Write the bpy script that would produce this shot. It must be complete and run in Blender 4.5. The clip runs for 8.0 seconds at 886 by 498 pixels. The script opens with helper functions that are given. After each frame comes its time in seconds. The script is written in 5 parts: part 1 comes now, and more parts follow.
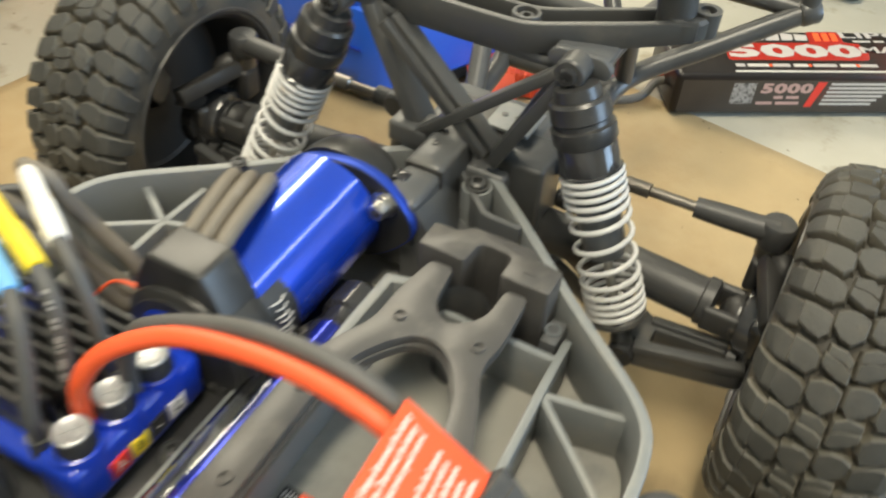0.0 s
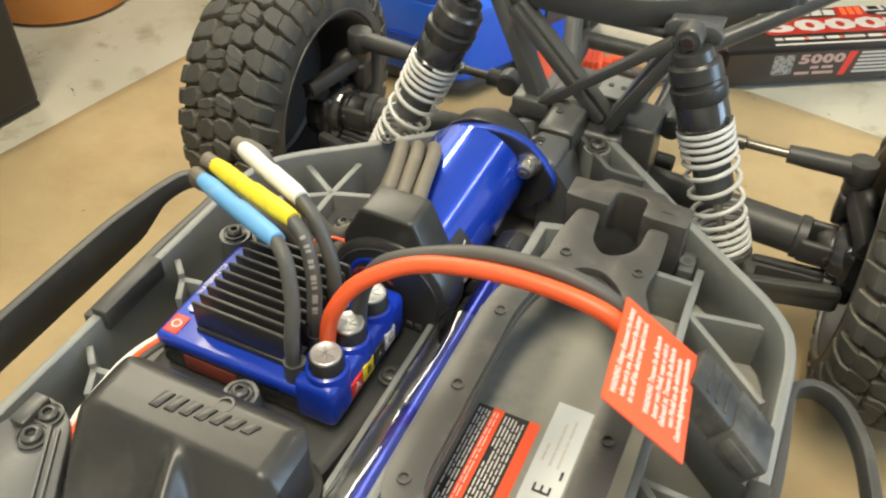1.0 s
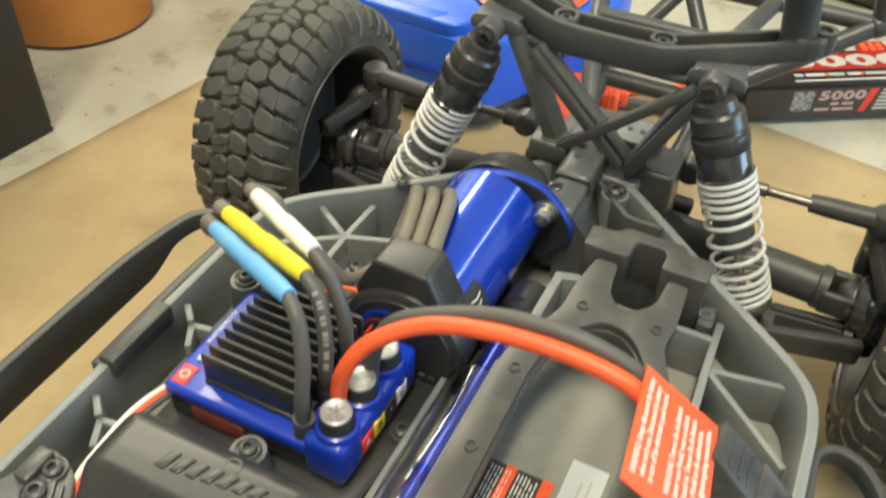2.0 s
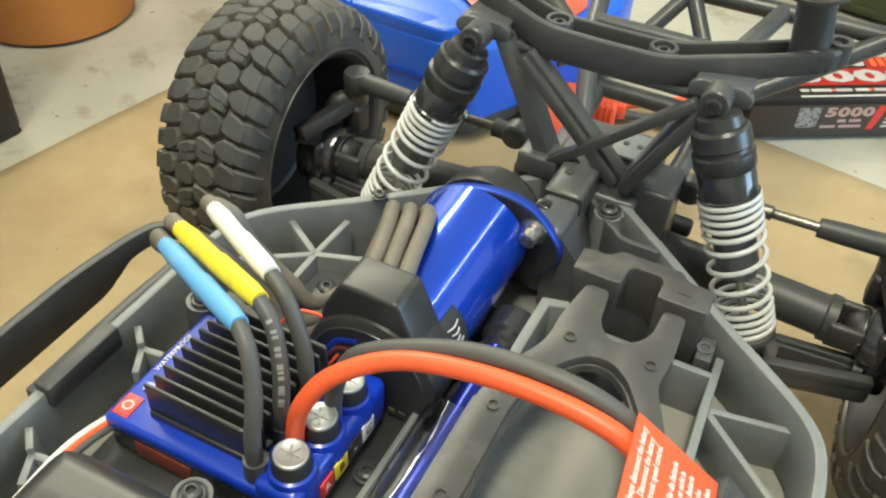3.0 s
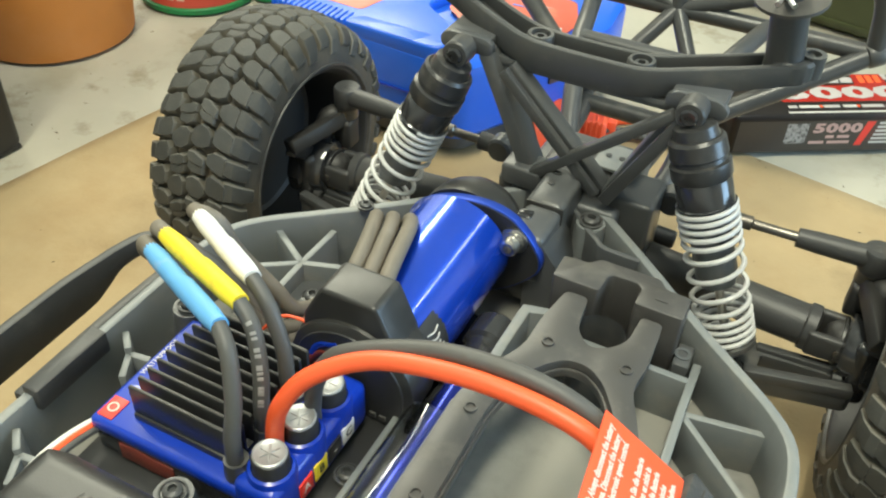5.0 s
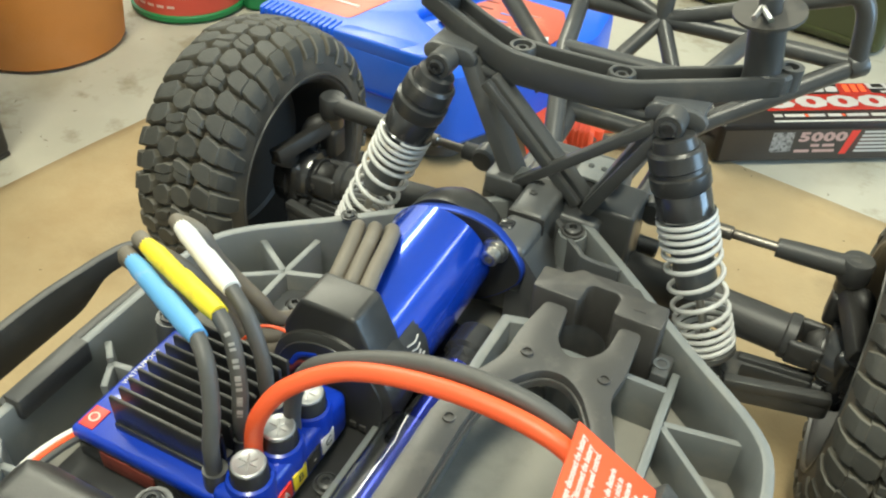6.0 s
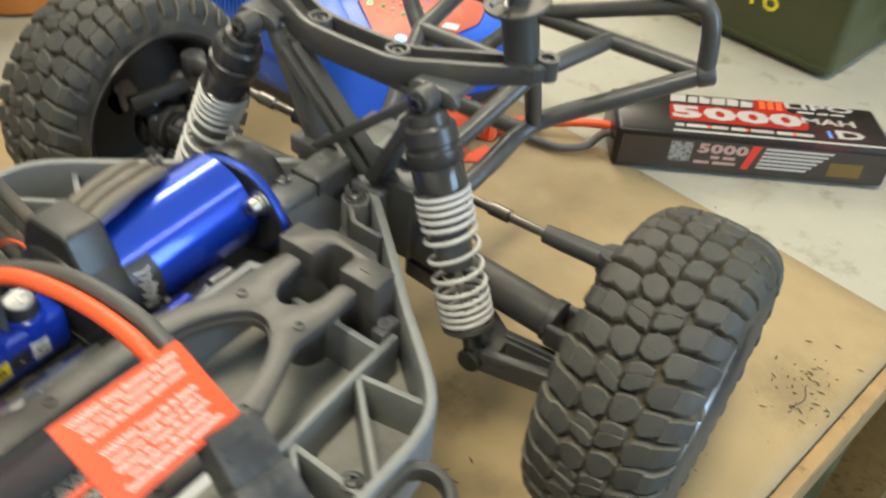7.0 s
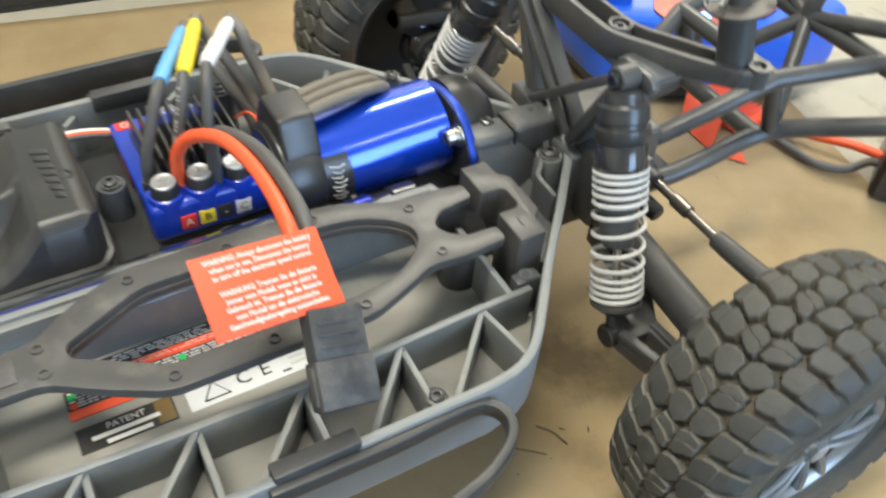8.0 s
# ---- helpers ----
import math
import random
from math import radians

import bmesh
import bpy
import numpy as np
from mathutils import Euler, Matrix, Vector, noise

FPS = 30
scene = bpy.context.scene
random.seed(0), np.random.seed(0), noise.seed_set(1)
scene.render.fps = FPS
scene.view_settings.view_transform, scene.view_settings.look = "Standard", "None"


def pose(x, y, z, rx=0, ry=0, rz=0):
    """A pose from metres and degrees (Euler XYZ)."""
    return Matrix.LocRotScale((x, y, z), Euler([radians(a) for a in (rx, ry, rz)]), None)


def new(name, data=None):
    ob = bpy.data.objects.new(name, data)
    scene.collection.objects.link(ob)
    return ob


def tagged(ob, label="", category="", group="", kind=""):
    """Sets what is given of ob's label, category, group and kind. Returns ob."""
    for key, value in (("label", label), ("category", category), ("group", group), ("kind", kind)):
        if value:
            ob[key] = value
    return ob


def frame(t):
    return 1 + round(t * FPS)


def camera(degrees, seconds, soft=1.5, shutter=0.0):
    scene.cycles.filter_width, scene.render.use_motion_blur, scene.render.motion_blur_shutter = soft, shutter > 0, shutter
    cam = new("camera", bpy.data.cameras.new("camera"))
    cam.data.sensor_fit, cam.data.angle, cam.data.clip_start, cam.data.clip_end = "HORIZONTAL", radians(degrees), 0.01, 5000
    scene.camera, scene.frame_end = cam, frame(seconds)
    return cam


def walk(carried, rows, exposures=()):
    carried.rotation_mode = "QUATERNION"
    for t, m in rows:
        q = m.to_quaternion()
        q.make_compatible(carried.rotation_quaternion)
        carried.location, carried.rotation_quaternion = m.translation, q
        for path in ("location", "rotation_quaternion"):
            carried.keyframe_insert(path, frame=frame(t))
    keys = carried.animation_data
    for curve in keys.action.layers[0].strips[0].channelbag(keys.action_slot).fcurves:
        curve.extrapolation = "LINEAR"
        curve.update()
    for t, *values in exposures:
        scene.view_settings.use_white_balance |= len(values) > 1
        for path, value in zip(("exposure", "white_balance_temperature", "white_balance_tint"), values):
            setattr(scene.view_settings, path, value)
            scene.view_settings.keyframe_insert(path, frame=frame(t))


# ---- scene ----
MM = 0.001

# ---- camera and walk ----
cam = camera(53.7, 8.0, soft=2.1, shutter=0.4)
PATH = [
    (0, 0.0988, -0.2015, 0.2678, 46.32, -3.04, 28.25),
    (0.2, 0.0935, -0.2359, 0.2842, 45.86, -3.38, 27.15),
    (0.5, 0.0939, -0.2617, 0.2939, 46.77, -2.55, 25.63),
    (1, 0.0688, -0.2633, 0.2796, 47.09, -1.20, 24.97),
    (1.5, 0.0659, -0.2610, 0.2720, 47.33, -1.16, 25.39),
    (2, 0.0621, -0.2530, 0.2852, 47.75, -1.52, 26.14),
    (2.2, 0.0609, -0.2441, 0.2896, 48.20, -1.71, 26.12),
    (3.3, 0.0589, -0.2315, 0.2681, 48.43, -2.71, 27.05),
    (3.5, 0.0613, -0.2312, 0.2679, 48.79, -2.38, 27.31),
    (4, 0.0635, -0.2333, 0.2722, 49.20, -2.24, 27.15),
    (4.5, 0.0669, -0.2351, 0.2731, 49.47, -2.16, 27.15),
    (6, 0.0726, -0.2335, 0.2761, 50.01, -2.48, 26.88),
    (6.2, 0.0862, -0.2193, 0.2833, 50.09, -2.12, 27.10),
    (6.5, 0.1134, -0.2105, 0.2960, 50.12, -2.13, 26.87),
    (6.8, 0.1552, -0.2091, 0.2973, 49.71, -3.32, 30.93),
    (7, 0.1749, -0.1979, 0.2847, 49.31, -4.25, 35.08),
    (7.2, 0.2048, -0.1703, 0.2765, 46.90, -3.08, 41.41),
    (7.5, 0.2158, -0.1658, 0.2765, 44.95, -3.11, 50.07),
    (7.7, 0.2131, -0.1723, 0.2752, 45.61, -2.46, 54.72),
    (8, 0.2155, -0.1742, 0.3009, 44.34, -3.45, 60.60),
]
walk(cam, [(t, pose(*p)) for t, *p in PATH],
     exposures=[(0.0, 0.06, 6450, 10.0), (0.5, 0.04, 6550, 10.0), (1.5, 0.02, 6600, 8.0), (2.2, 0.02, 6450, 6.0), (3.5, 0.08, 6050, 3.0), (4.5, 0.1, 6050, 2.0), (6.2, 0.1, 6050, 2.0),
                (6.6, -0.03, 6100, 8.0), (7.0, -0.12, 6350, 9.0), (7.5, -0.03, 6200, 10.0), (8.0, 0.08, 5950, 12.0)])

# ---- world and lamps ----
world = bpy.data.worlds.new("daylight_outside")
scene.world = world
world.use_nodes = True
sky = world.node_tree.nodes.new("ShaderNodeTexSky")
sky.sky_type, sky.sun_disc, sky.sun_elevation, sky.sun_rotation = "NISHITA", False, radians(35), radians(250)
world.node_tree.links.new(sky.outputs["Color"], world.node_tree.nodes["Background"].inputs["Color"])
world.node_tree.nodes["Background"].inputs["Strength"].default_value = 0.12


def area_lamp(name, x, y, z, sx, sy, watts, color, rx=0.0, ry=0.0, rz=0.0):
    data = bpy.data.lights.new(name, "AREA")
    data.shape, data.size, data.size_y, data.energy, data.color = "RECTANGLE", sx, sy, watts, color
    ob = new(name, data)
    ob.matrix_world = pose(x, y, z, rx, ry, rz)
    return ob


area_lamp("ceiling_area_light", -1.5, 1.75, 2.12, 0.42, 2.6, 91, (1.0, 0.905, 0.69))
area_lamp("ceiling_area_light", 1.62, 1.75, 2.12, 0.08, 2.6, 17, (1.0, 0.905, 0.69))
# No lamp is known here: added fill for front faces and the tub.
area_lamp("ceiling_area_light", 0.1, -0.6, 2.12, 0.3, 1.2, 50, (1.0, 0.905, 0.69))
area_lamp("window_light", 2.56, 0.4, 0.75, 1.3, 1.6, 60, (0.52, 0.74, 1.0), 90, 0, 90)


# ---- materials ----
def material(name, color, rough=0.5, metal=0.0, spec=0.5, coat=0.0, vary=0.15, scale=60.0, stain=None, stain_scale=12.0,
             stain_low=0.55, stain_high=0.75, bump=0.0, bump_scale=900.0, emit=0.0, island=0.0, trans=0.0):
    """Paint, plastic, metal or rubber: base colour with fine grain, broad stains, and relief."""
    mat = bpy.data.materials.new(name)
    mat.use_nodes = True
    nt = mat.node_tree
    b = nt.nodes["Principled BSDF"]
    b.inputs["Roughness"].default_value = rough
    b.inputs["Metallic"].default_value = metal
    b.inputs["Specular IOR Level"].default_value = spec
    b.inputs["Coat Weight"].default_value = coat
    b.inputs["Transmission Weight"].default_value = trans
    tex = nt.nodes.new("ShaderNodeTexCoord")
    base = nt.nodes.new("ShaderNodeMix")
    base.data_type = "RGBA"
    n1 = nt.nodes.new("ShaderNodeTexNoise")
    n1.inputs["Scale"].default_value, n1.inputs["Detail"].default_value = scale, 5
    nt.links.new(tex.outputs["Object"], n1.inputs["Vector"])
    base.inputs["A"].default_value = (*[max(0, c * (1 - vary)) for c in color], 1)
    base.inputs["B"].default_value = (*[min(1, c * (1 + vary)) for c in color], 1)
    nt.links.new(n1.outputs["Fac"], base.inputs["Factor"])
    out = base.outputs["Result"]
    if island:
        info = nt.nodes.new("ShaderNodeObjectInfo")
        hsv = nt.nodes.new("ShaderNodeHueSaturation")
        mr = nt.nodes.new("ShaderNodeMapRange")
        mr.inputs["To Min"].default_value, mr.inputs["To Max"].default_value = 1 - island, 1 + island
        nt.links.new(info.outputs["Random"], mr.inputs["Value"])
        nt.links.new(mr.outputs["Result"], hsv.inputs["Value"])
        nt.links.new(out, hsv.inputs["Color"])
        out = hsv.outputs["Color"]
    if stain:
        n2 = nt.nodes.new("ShaderNodeTexNoise")
        n2.inputs["Scale"].default_value, n2.inputs["Detail"].default_value, n2.inputs["Roughness"].default_value = stain_scale, 6, 0.65
        nt.links.new(tex.outputs["Object"], n2.inputs["Vector"])
        ramp = nt.nodes.new("ShaderNodeMapRange")
        ramp.inputs["From Min"].default_value, ramp.inputs["From Max"].default_value = stain_low, stain_high
        nt.links.new(n2.outputs["Fac"], ramp.inputs["Value"])
        mix = nt.nodes.new("ShaderNodeMix")
        mix.data_type = "RGBA"
        nt.links.new(ramp.outputs["Result"], mix.inputs["Factor"])
        nt.links.new(out, mix.inputs["A"])
        mix.inputs["B"].default_value = (*stain, 1)
        out = mix.outputs["Result"]
        rr = nt.nodes.new("ShaderNodeMapRange")
        rr.inputs["To Min"].default_value, rr.inputs["To Max"].default_value = rough, min(1, rough + 0.25)
        nt.links.new(ramp.outputs["Result"], rr.inputs["Value"])
        nt.links.new(rr.outputs["Result"], b.inputs["Roughness"])
    nt.links.new(out, b.inputs["Base Color"])
    if bump:
        n3 = nt.nodes.new("ShaderNodeTexNoise")
        n3.inputs["Scale"].default_value, n3.inputs["Detail"].default_value = bump_scale, 3
        nt.links.new(tex.outputs["Object"], n3.inputs["Vector"])
        bp = nt.nodes.new("ShaderNodeBump")
        bp.inputs["Strength"].default_value, bp.inputs["Distance"].default_value = bump, 0.0006
        nt.links.new(n3.outputs["Fac"], bp.inputs["Height"])
        nt.links.new(bp.outputs["Normal"], b.inputs["Normal"])
    if emit:
        nt.links.new(out, b.inputs["Emission Color"])
        b.inputs["Emission Strength"].default_value = emit
    return mat


GREY = material("grey_nylon", (0.192, 0.203, 0.204), 0.42, vary=0.1, stain=(0.3, 0.285, 0.245), stain_scale=45, stain_low=0.52, stain_high=0.82, bump=0.08, bump_scale=2400)
DUSTYGREY = material("dusty_grey_nylon", (0.27, 0.262, 0.235), 0.6, vary=0.14, scale=45, stain=(0.17, 0.17, 0.165), stain_scale=22, stain_low=0.5, stain_high=0.72, bump=0.1, bump_scale=2400)
ANODBLACK = material("black_anodised", (0.046, 0.046, 0.046), 0.34, vary=0.2, metal=0.3, stain=(0.05, 0.046, 0.04), stain_scale=90)
BLACK = material("black_nylon", (0.062, 0.063, 0.063), 0.32, vary=0.25, stain=(0.115, 0.106, 0.09), stain_scale=60, stain_low=0.56, stain_high=0.82, bump=0.1, bump_scale=2200)
CHARCOAL = material("charcoal_nylon", (0.085, 0.088, 0.09), 0.34, vary=0.15, stain=(0.14, 0.13, 0.11), stain_scale=55, stain_low=0.54, stain_high=0.82, bump=0.1, bump_scale=2200)
STRAP = material("strap_nylon", (0.066, 0.063, 0.06), 0.36, vary=0.15, stain=(0.15, 0.138, 0.118), stain_scale=55, stain_low=0.52, stain_high=0.8, bump=0.1, bump_scale=2400)
RECEIVER = material("receiver_nylon", (0.031, 0.0305, 0.029), 0.33, vary=0.1, stain=(0.068, 0.064, 0.057), stain_scale=45, stain_low=0.5, stain_high=0.8, bump=0.06, bump_scale=2400)
GLOSS = material("gloss_black", (0.03, 0.03, 0.031), 0.16, vary=0.2, coat=0.5, stain=(0.045, 0.04, 0.035), stain_scale=80, stain_low=0.6)
SHOCKBLACK = material("shock_black", (0.036, 0.036, 0.036), 0.3, vary=0.3, stain=(0.12, 0.11, 0.095), stain_scale=160, stain_low=0.6, stain_high=0.8, bump=0.08)
PACKPRINT = material("pack_print", (0.42, 0.395, 0.38), 0.35, vary=0.12, scale=120)
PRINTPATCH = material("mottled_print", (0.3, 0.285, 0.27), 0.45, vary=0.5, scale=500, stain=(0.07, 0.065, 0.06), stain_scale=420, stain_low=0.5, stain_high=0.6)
PACKPINK = material("pack_pink_print", (0.46, 0.3, 0.27), 0.4, vary=0.15, scale=150)
LEADPRINT = material("worn_lead_print", (0.3, 0.29, 0.27), 0.6, vary=0.3, scale=300)
LABELWHITE = material("label_white", (0.58, 0.6, 0.62), 0.45, vary=0.05)
WASHER = material("scuffed_washer", (0.2, 0.185, 0.165), 0.3, metal=0.9, vary=0.2, scale=120, stain=(0.14, 0.12, 0.1), stain_scale=90, stain_low=0.5)
DARKWASHER = material("dark_washer", (0.11, 0.105, 0.098), 0.48, metal=0.6, vary=0.25, scale=120, stain=(0.16, 0.145, 0.125), stain_scale=90, stain_low=0.55)
RIMBLACK = material("rim_black", (0.026, 0.025, 0.024), 0.5, vary=0.3, stain=(0.05, 0.044, 0.036), stain_scale=70, stain_low=0.58)
TUBCOVER = material("shaft_cover_plastic", (0.93, 0.95, 0.97), 0.05, vary=0.02, trans=1.0, bump=0.12, bump_scale=140)
RUBBER = material("tyre_rubber", (0.047, 0.0465, 0.042), 0.62, vary=0.25, scale=120, stain=(0.095, 0.087, 0.07), stain_scale=60, stain_low=0.54, stain_high=0.85, bump=0.3, bump_scale=900, island=0.2)
# Rubbed lug edges, made lighter still for the light they catch.
RUBBEREDGE = material("rubbed_lit_tread_edge", (0.11, 0.104, 0.088), 0.65, vary=0.25, scale=150, bump=0.3, island=0.25)
RUBBERDIRT = material("dirty_tread_wall", (0.11, 0.1, 0.078), 0.85, vary=0.35, scale=180, bump=0.3)
SPOKECHROME = material("spoke_chrome", (0.33, 0.335, 0.34), 0.38, metal=0.7, vary=0.15, stain=(0.16, 0.145, 0.12), stain_scale=70, stain_low=0.55)
RIMSILVER = material("rim_silver", (0.46, 0.46, 0.46), 0.42, metal=0.6, vary=0.08, stain=(0.3, 0.27, 0.22), stain_scale=70, stain_low=0.6)
FADEDRED = material("faded_red_print", (0.22, 0.045, 0.03), 0.45, vary=0.3, scale=200, stain=(0.1, 0.05, 0.06), stain_scale=90)
CONNECTOR = material("connector_nylon", (0.036, 0.037, 0.038), 0.55, vary=0.3, scale=90, stain=(0.12, 0.115, 0.106), stain_scale=80, stain_low=0.44, bump=0.3, bump_scale=1200)
NERF = material("guard_nylon", (0.045, 0.045, 0.045), 0.45, vary=0.25, stain=(0.1, 0.092, 0.078), stain_scale=60, stain_low=0.55, stain_high=0.85, bump=0.1)
GOLDPRINT = material("gold_print", (0.16, 0.1, 0.025), 0.4)
WALLRUBBER = material("sidewall_rubber", (0.058, 0.054, 0.046), 0.65, vary=0.2, stain=(0.15, 0.118, 0.076), stain_scale=28, stain_low=0.42, stain_high=0.7, bump=0.3)
BLUE = material("blue_anodised", (0.012, 0.07, 0.64), 0.21, metal=0.6, vary=0.05, coat=1.0, bump=0.015)
PLATEBLUE = material("plate_blue", (0.02, 0.06, 0.4), 0.42, metal=0.5, vary=0.1, bump=0.05)
SHAFTBLUE = material("shaft_blue", (0.02, 0.032, 0.27), 0.2, metal=0.7, vary=0.2)
BLUEPL = material("blue_plastic", (0.008, 0.04, 0.42), 0.28, vary=0.08, coat=0.3, stain=(0.05, 0.08, 0.3), stain_scale=60, stain_low=0.65)
CHGBLUE = material("charger_blue", (0.02, 0.115, 0.66), 0.32, vary=0.06, bump=0.1)
SPRING = material("white_spring", (0.58, 0.58, 0.57), 0.4, vary=0.06, stain=(0.5, 0.46, 0.4), stain_scale=150, stain_low=0.6)
STEEL = material("steel", (0.6, 0.58, 0.54), 0.28, metal=1.0, vary=0.15, stain=(0.2, 0.17, 0.13), stain_scale=250, stain_low=0.58)
CHROME = material("satin_chrome", (0.5, 0.5, 0.5), 0.34, metal=1.0, vary=0.08, stain=(0.3, 0.28, 0.25), stain_scale=60, stain_low=0.6)
SHAFTGREY = material("shock_body", (0.14, 0.15, 0.16), 0.35, vary=0.1, metal=0.2)
REDWIRE = material("red_silicone", (0.84, 0.11, 0.03), 0.42, vary=0.05, stain=(0.5, 0.2, 0.15), stain_scale=120, stain_low=0.68)
DARKWIRE = material("dark_silicone", (0.082, 0.08, 0.075), 0.5, vary=0.15, stain=(0.085, 0.075, 0.06), stain_scale=90)
BROWNWIRE = material("dusty_wire", (0.155, 0.134, 0.104), 0.6, vary=0.25, stain=(0.2, 0.18, 0.15), stain_scale=120)
TAGRED = material("tag_red", (0.86, 0.1, 0.032), 0.5, vary=0.04)
REDPLUG = material("plug_red", (0.85, 0.11, 0.04), 0.45, vary=0.08)
REDGLOW = material("red_glow_print", (0.34, 0.022, 0.016), 0.25, vary=0.1, coat=0.4)
BLUEPRINT = material("blue_print", (0.12, 0.25, 0.7), 0.4)
WHITE = material("white_print", (0.78, 0.76, 0.73), 0.5, vary=0.04)
PINKPRINT = material("tag_print", (0.74, 0.53, 0.47), 0.5, vary=0.04)
BLUESLEEVE = material("blue_sleeve", (0.13, 0.37, 0.7), 0.5, vary=0.08, stain=(0.3, 0.42, 0.6), stain_scale=120)
YELSLEEVE = material("yellow_sleeve", (0.82, 0.62, 0.02), 0.5, vary=0.06, stain=(0.55, 0.42, 0.05), stain_scale=150)
WHISLEEVE = material("white_sleeve", (0.75, 0.74, 0.7), 0.5, vary=0.05, stain=(0.55, 0.52, 0.46), stain_scale=150)
YELLOW = material("yellow_print", (0.82, 0.66, 0.03), 0.5, vary=0.04)
REDPRINT = material("red_print", (0.68, 0.04, 0.025), 0.4, vary=0.06)
ORANGEPRINT = material("orange_print", (0.5, 0.095, 0.05), 0.4, vary=0.08, stain=(0.75, 0.25, 0.15), stain_scale=40)
BLACKPRINT = material("black_print", (0.034, 0.033, 0.031), 0.3, vary=0.1)
GREENDOT = material("green_print", (0.03, 0.5, 0.12), 0.5)
PACK = material("pack_wrap", (0.018, 0.015, 0.014), 0.28, vary=0.2, spec=0.25, coat=0.05, stain=(0.06, 0.015, 0.012), stain_scale=14)
PACKSIDE = material("pack_side", (0.045, 0.037, 0.031), 0.3, vary=0.2, stain=(0.09, 0.03, 0.02), stain_scale=20, stain_low=0.62)
PAPER = material("kraft_paper", (0.345, 0.258, 0.136), 0.75, vary=0.1, scale=60, stain=(0.27, 0.18, 0.085), stain_scale=10, stain_low=0.47, stain_high=0.78, bump=0.25, bump_scale=500)


def smudges(mat, spots, colour):
    """Ragged dark spots, greasy smears and one painted shade: rows of x, y, radius in metres and strength."""
    nt = mat.node_tree
    b = nt.nodes["Principled BSDF"]
    out = b.inputs["Base Color"].links[0].from_socket
    tex = nt.nodes.new("ShaderNodeTexCoord")
    rag = nt.nodes.new("ShaderNodeTexNoise")
    rag.inputs["Scale"].default_value, rag.inputs["Detail"].default_value, rag.inputs["Roughness"].default_value = 55, 6, 0.65
    nt.links.new(tex.outputs["Object"], rag.inputs["Vector"])
    for x, y, radius, strength in spots:
        far = nt.nodes.new("ShaderNodeVectorMath")
        far.operation = "DISTANCE"
        far.inputs[1].default_value = (x, y, 0)
        nt.links.new(tex.outputs["Object"], far.inputs[0])
        edge = nt.nodes.new("ShaderNodeMath")
        edge.operation = "MULTIPLY_ADD"
        edge.inputs[1].default_value, edge.inputs[2].default_value = radius * 2.4, -radius * 1.2
        nt.links.new(rag.outputs["Fac"], edge.inputs[0])
        total = nt.nodes.new("ShaderNodeMath")
        nt.links.new(far.outputs["Value"], total.inputs[0])
        nt.links.new(edge.outputs["Value"], total.inputs[1])
        ramp = nt.nodes.new("ShaderNodeMapRange")
        ramp.inputs["From Min"].default_value, ramp.inputs["From Max"].default_value = radius * 1.15, radius * 0.25
        ramp.inputs["To Max"].default_value = strength
        nt.links.new(total.outputs["Value"], ramp.inputs["Value"])
        mix = nt.nodes.new("ShaderNodeMix")
        mix.data_type = "RGBA"
        nt.links.new(ramp.outputs["Result"], mix.inputs["Factor"])
        nt.links.new(out, mix.inputs["A"])
        mix.inputs["B"].default_value = (*colour, 1)
        out = mix.outputs["Result"]
    nt.links.new(out, b.inputs["Base Color"])


# The first spot on the paper is the shade beside the tub, painted in.
smudges(PAPER, [(0.05, 0.012, 0.022, 0.7), (0.098, 0.002, 0.012, 0.45), (0.15, 0.14, 0.02, 0.35), (0.09, 0.15, 0.014, 0.3), (-0.19, -0.04, 0.03, 0.22), (-0.22, 0.08, 0.018, 0.3), (0.12, -0.06, 0.025, 0.3)], (0.09, 0.062, 0.03))
TABLETOP = material("bench_top", (0.39, 0.363, 0.29), 0.6, vary=0.12, scale=35, stain=(0.2, 0.165, 0.095), stain_scale=32, stain_low=0.55, stain_high=0.76, bump=0.2, bump_scale=300)
smudges(TABLETOP, [(-0.31, 0.1, 0.03, 0.4), (-0.36, 0.02, 0.02, 0.35), (-0.3, 0.19, 0.018, 0.45), (0.04, 0.27, 0.03, 0.25), (0.12, 0.33, 0.03, 0.2)], (0.2, 0.17, 0.09))
EDGEWOOD = material("bench_edge_wood", (0.34, 0.22, 0.1), 0.6, vary=0.3, scale=90, stain=(0.1, 0.06, 0.03), stain_scale=60)
DIRT = material("dirt", (0.11, 0.083, 0.052), 0.9, vary=0.3)
TERRACOTTA = material("terracotta", (0.55, 0.2, 0.035), 0.6, vary=0.08, stain=(0.58, 0.24, 0.07), stain_scale=14, bump=0.2)
OLIVE = material("olive_paint", (0.055, 0.062, 0.02), 0.42, vary=0.12, stain=(0.085, 0.085, 0.035), stain_scale=25, bump=0.1)
LABELGREY = material("label_silver", (0.5, 0.48, 0.45), 0.35, vary=0.08)
LABELRED = material("label_red", (0.62, 0.08, 0.05), 0.45, vary=0.06)
GREENPL = material("green_plastic", (0.02, 0.2, 0.06), 0.4, vary=0.1)
BOXDARK = material("dark_box", (0.03, 0.027, 0.022), 0.55, vary=0.2, stain=(0.05, 0.045, 0.04), stain_scale=20)
LEDGREEN = material("led_green", (0.1, 1.0, 0.35), 0.4, emit=2.0)
LEDBLUE = material("led_blue", (0.15, 0.35, 1.0), 0.4, emit=5.0)
LEDRED = material("led_red", (1.0, 0.1, 0.05), 0.4, emit=2.0)
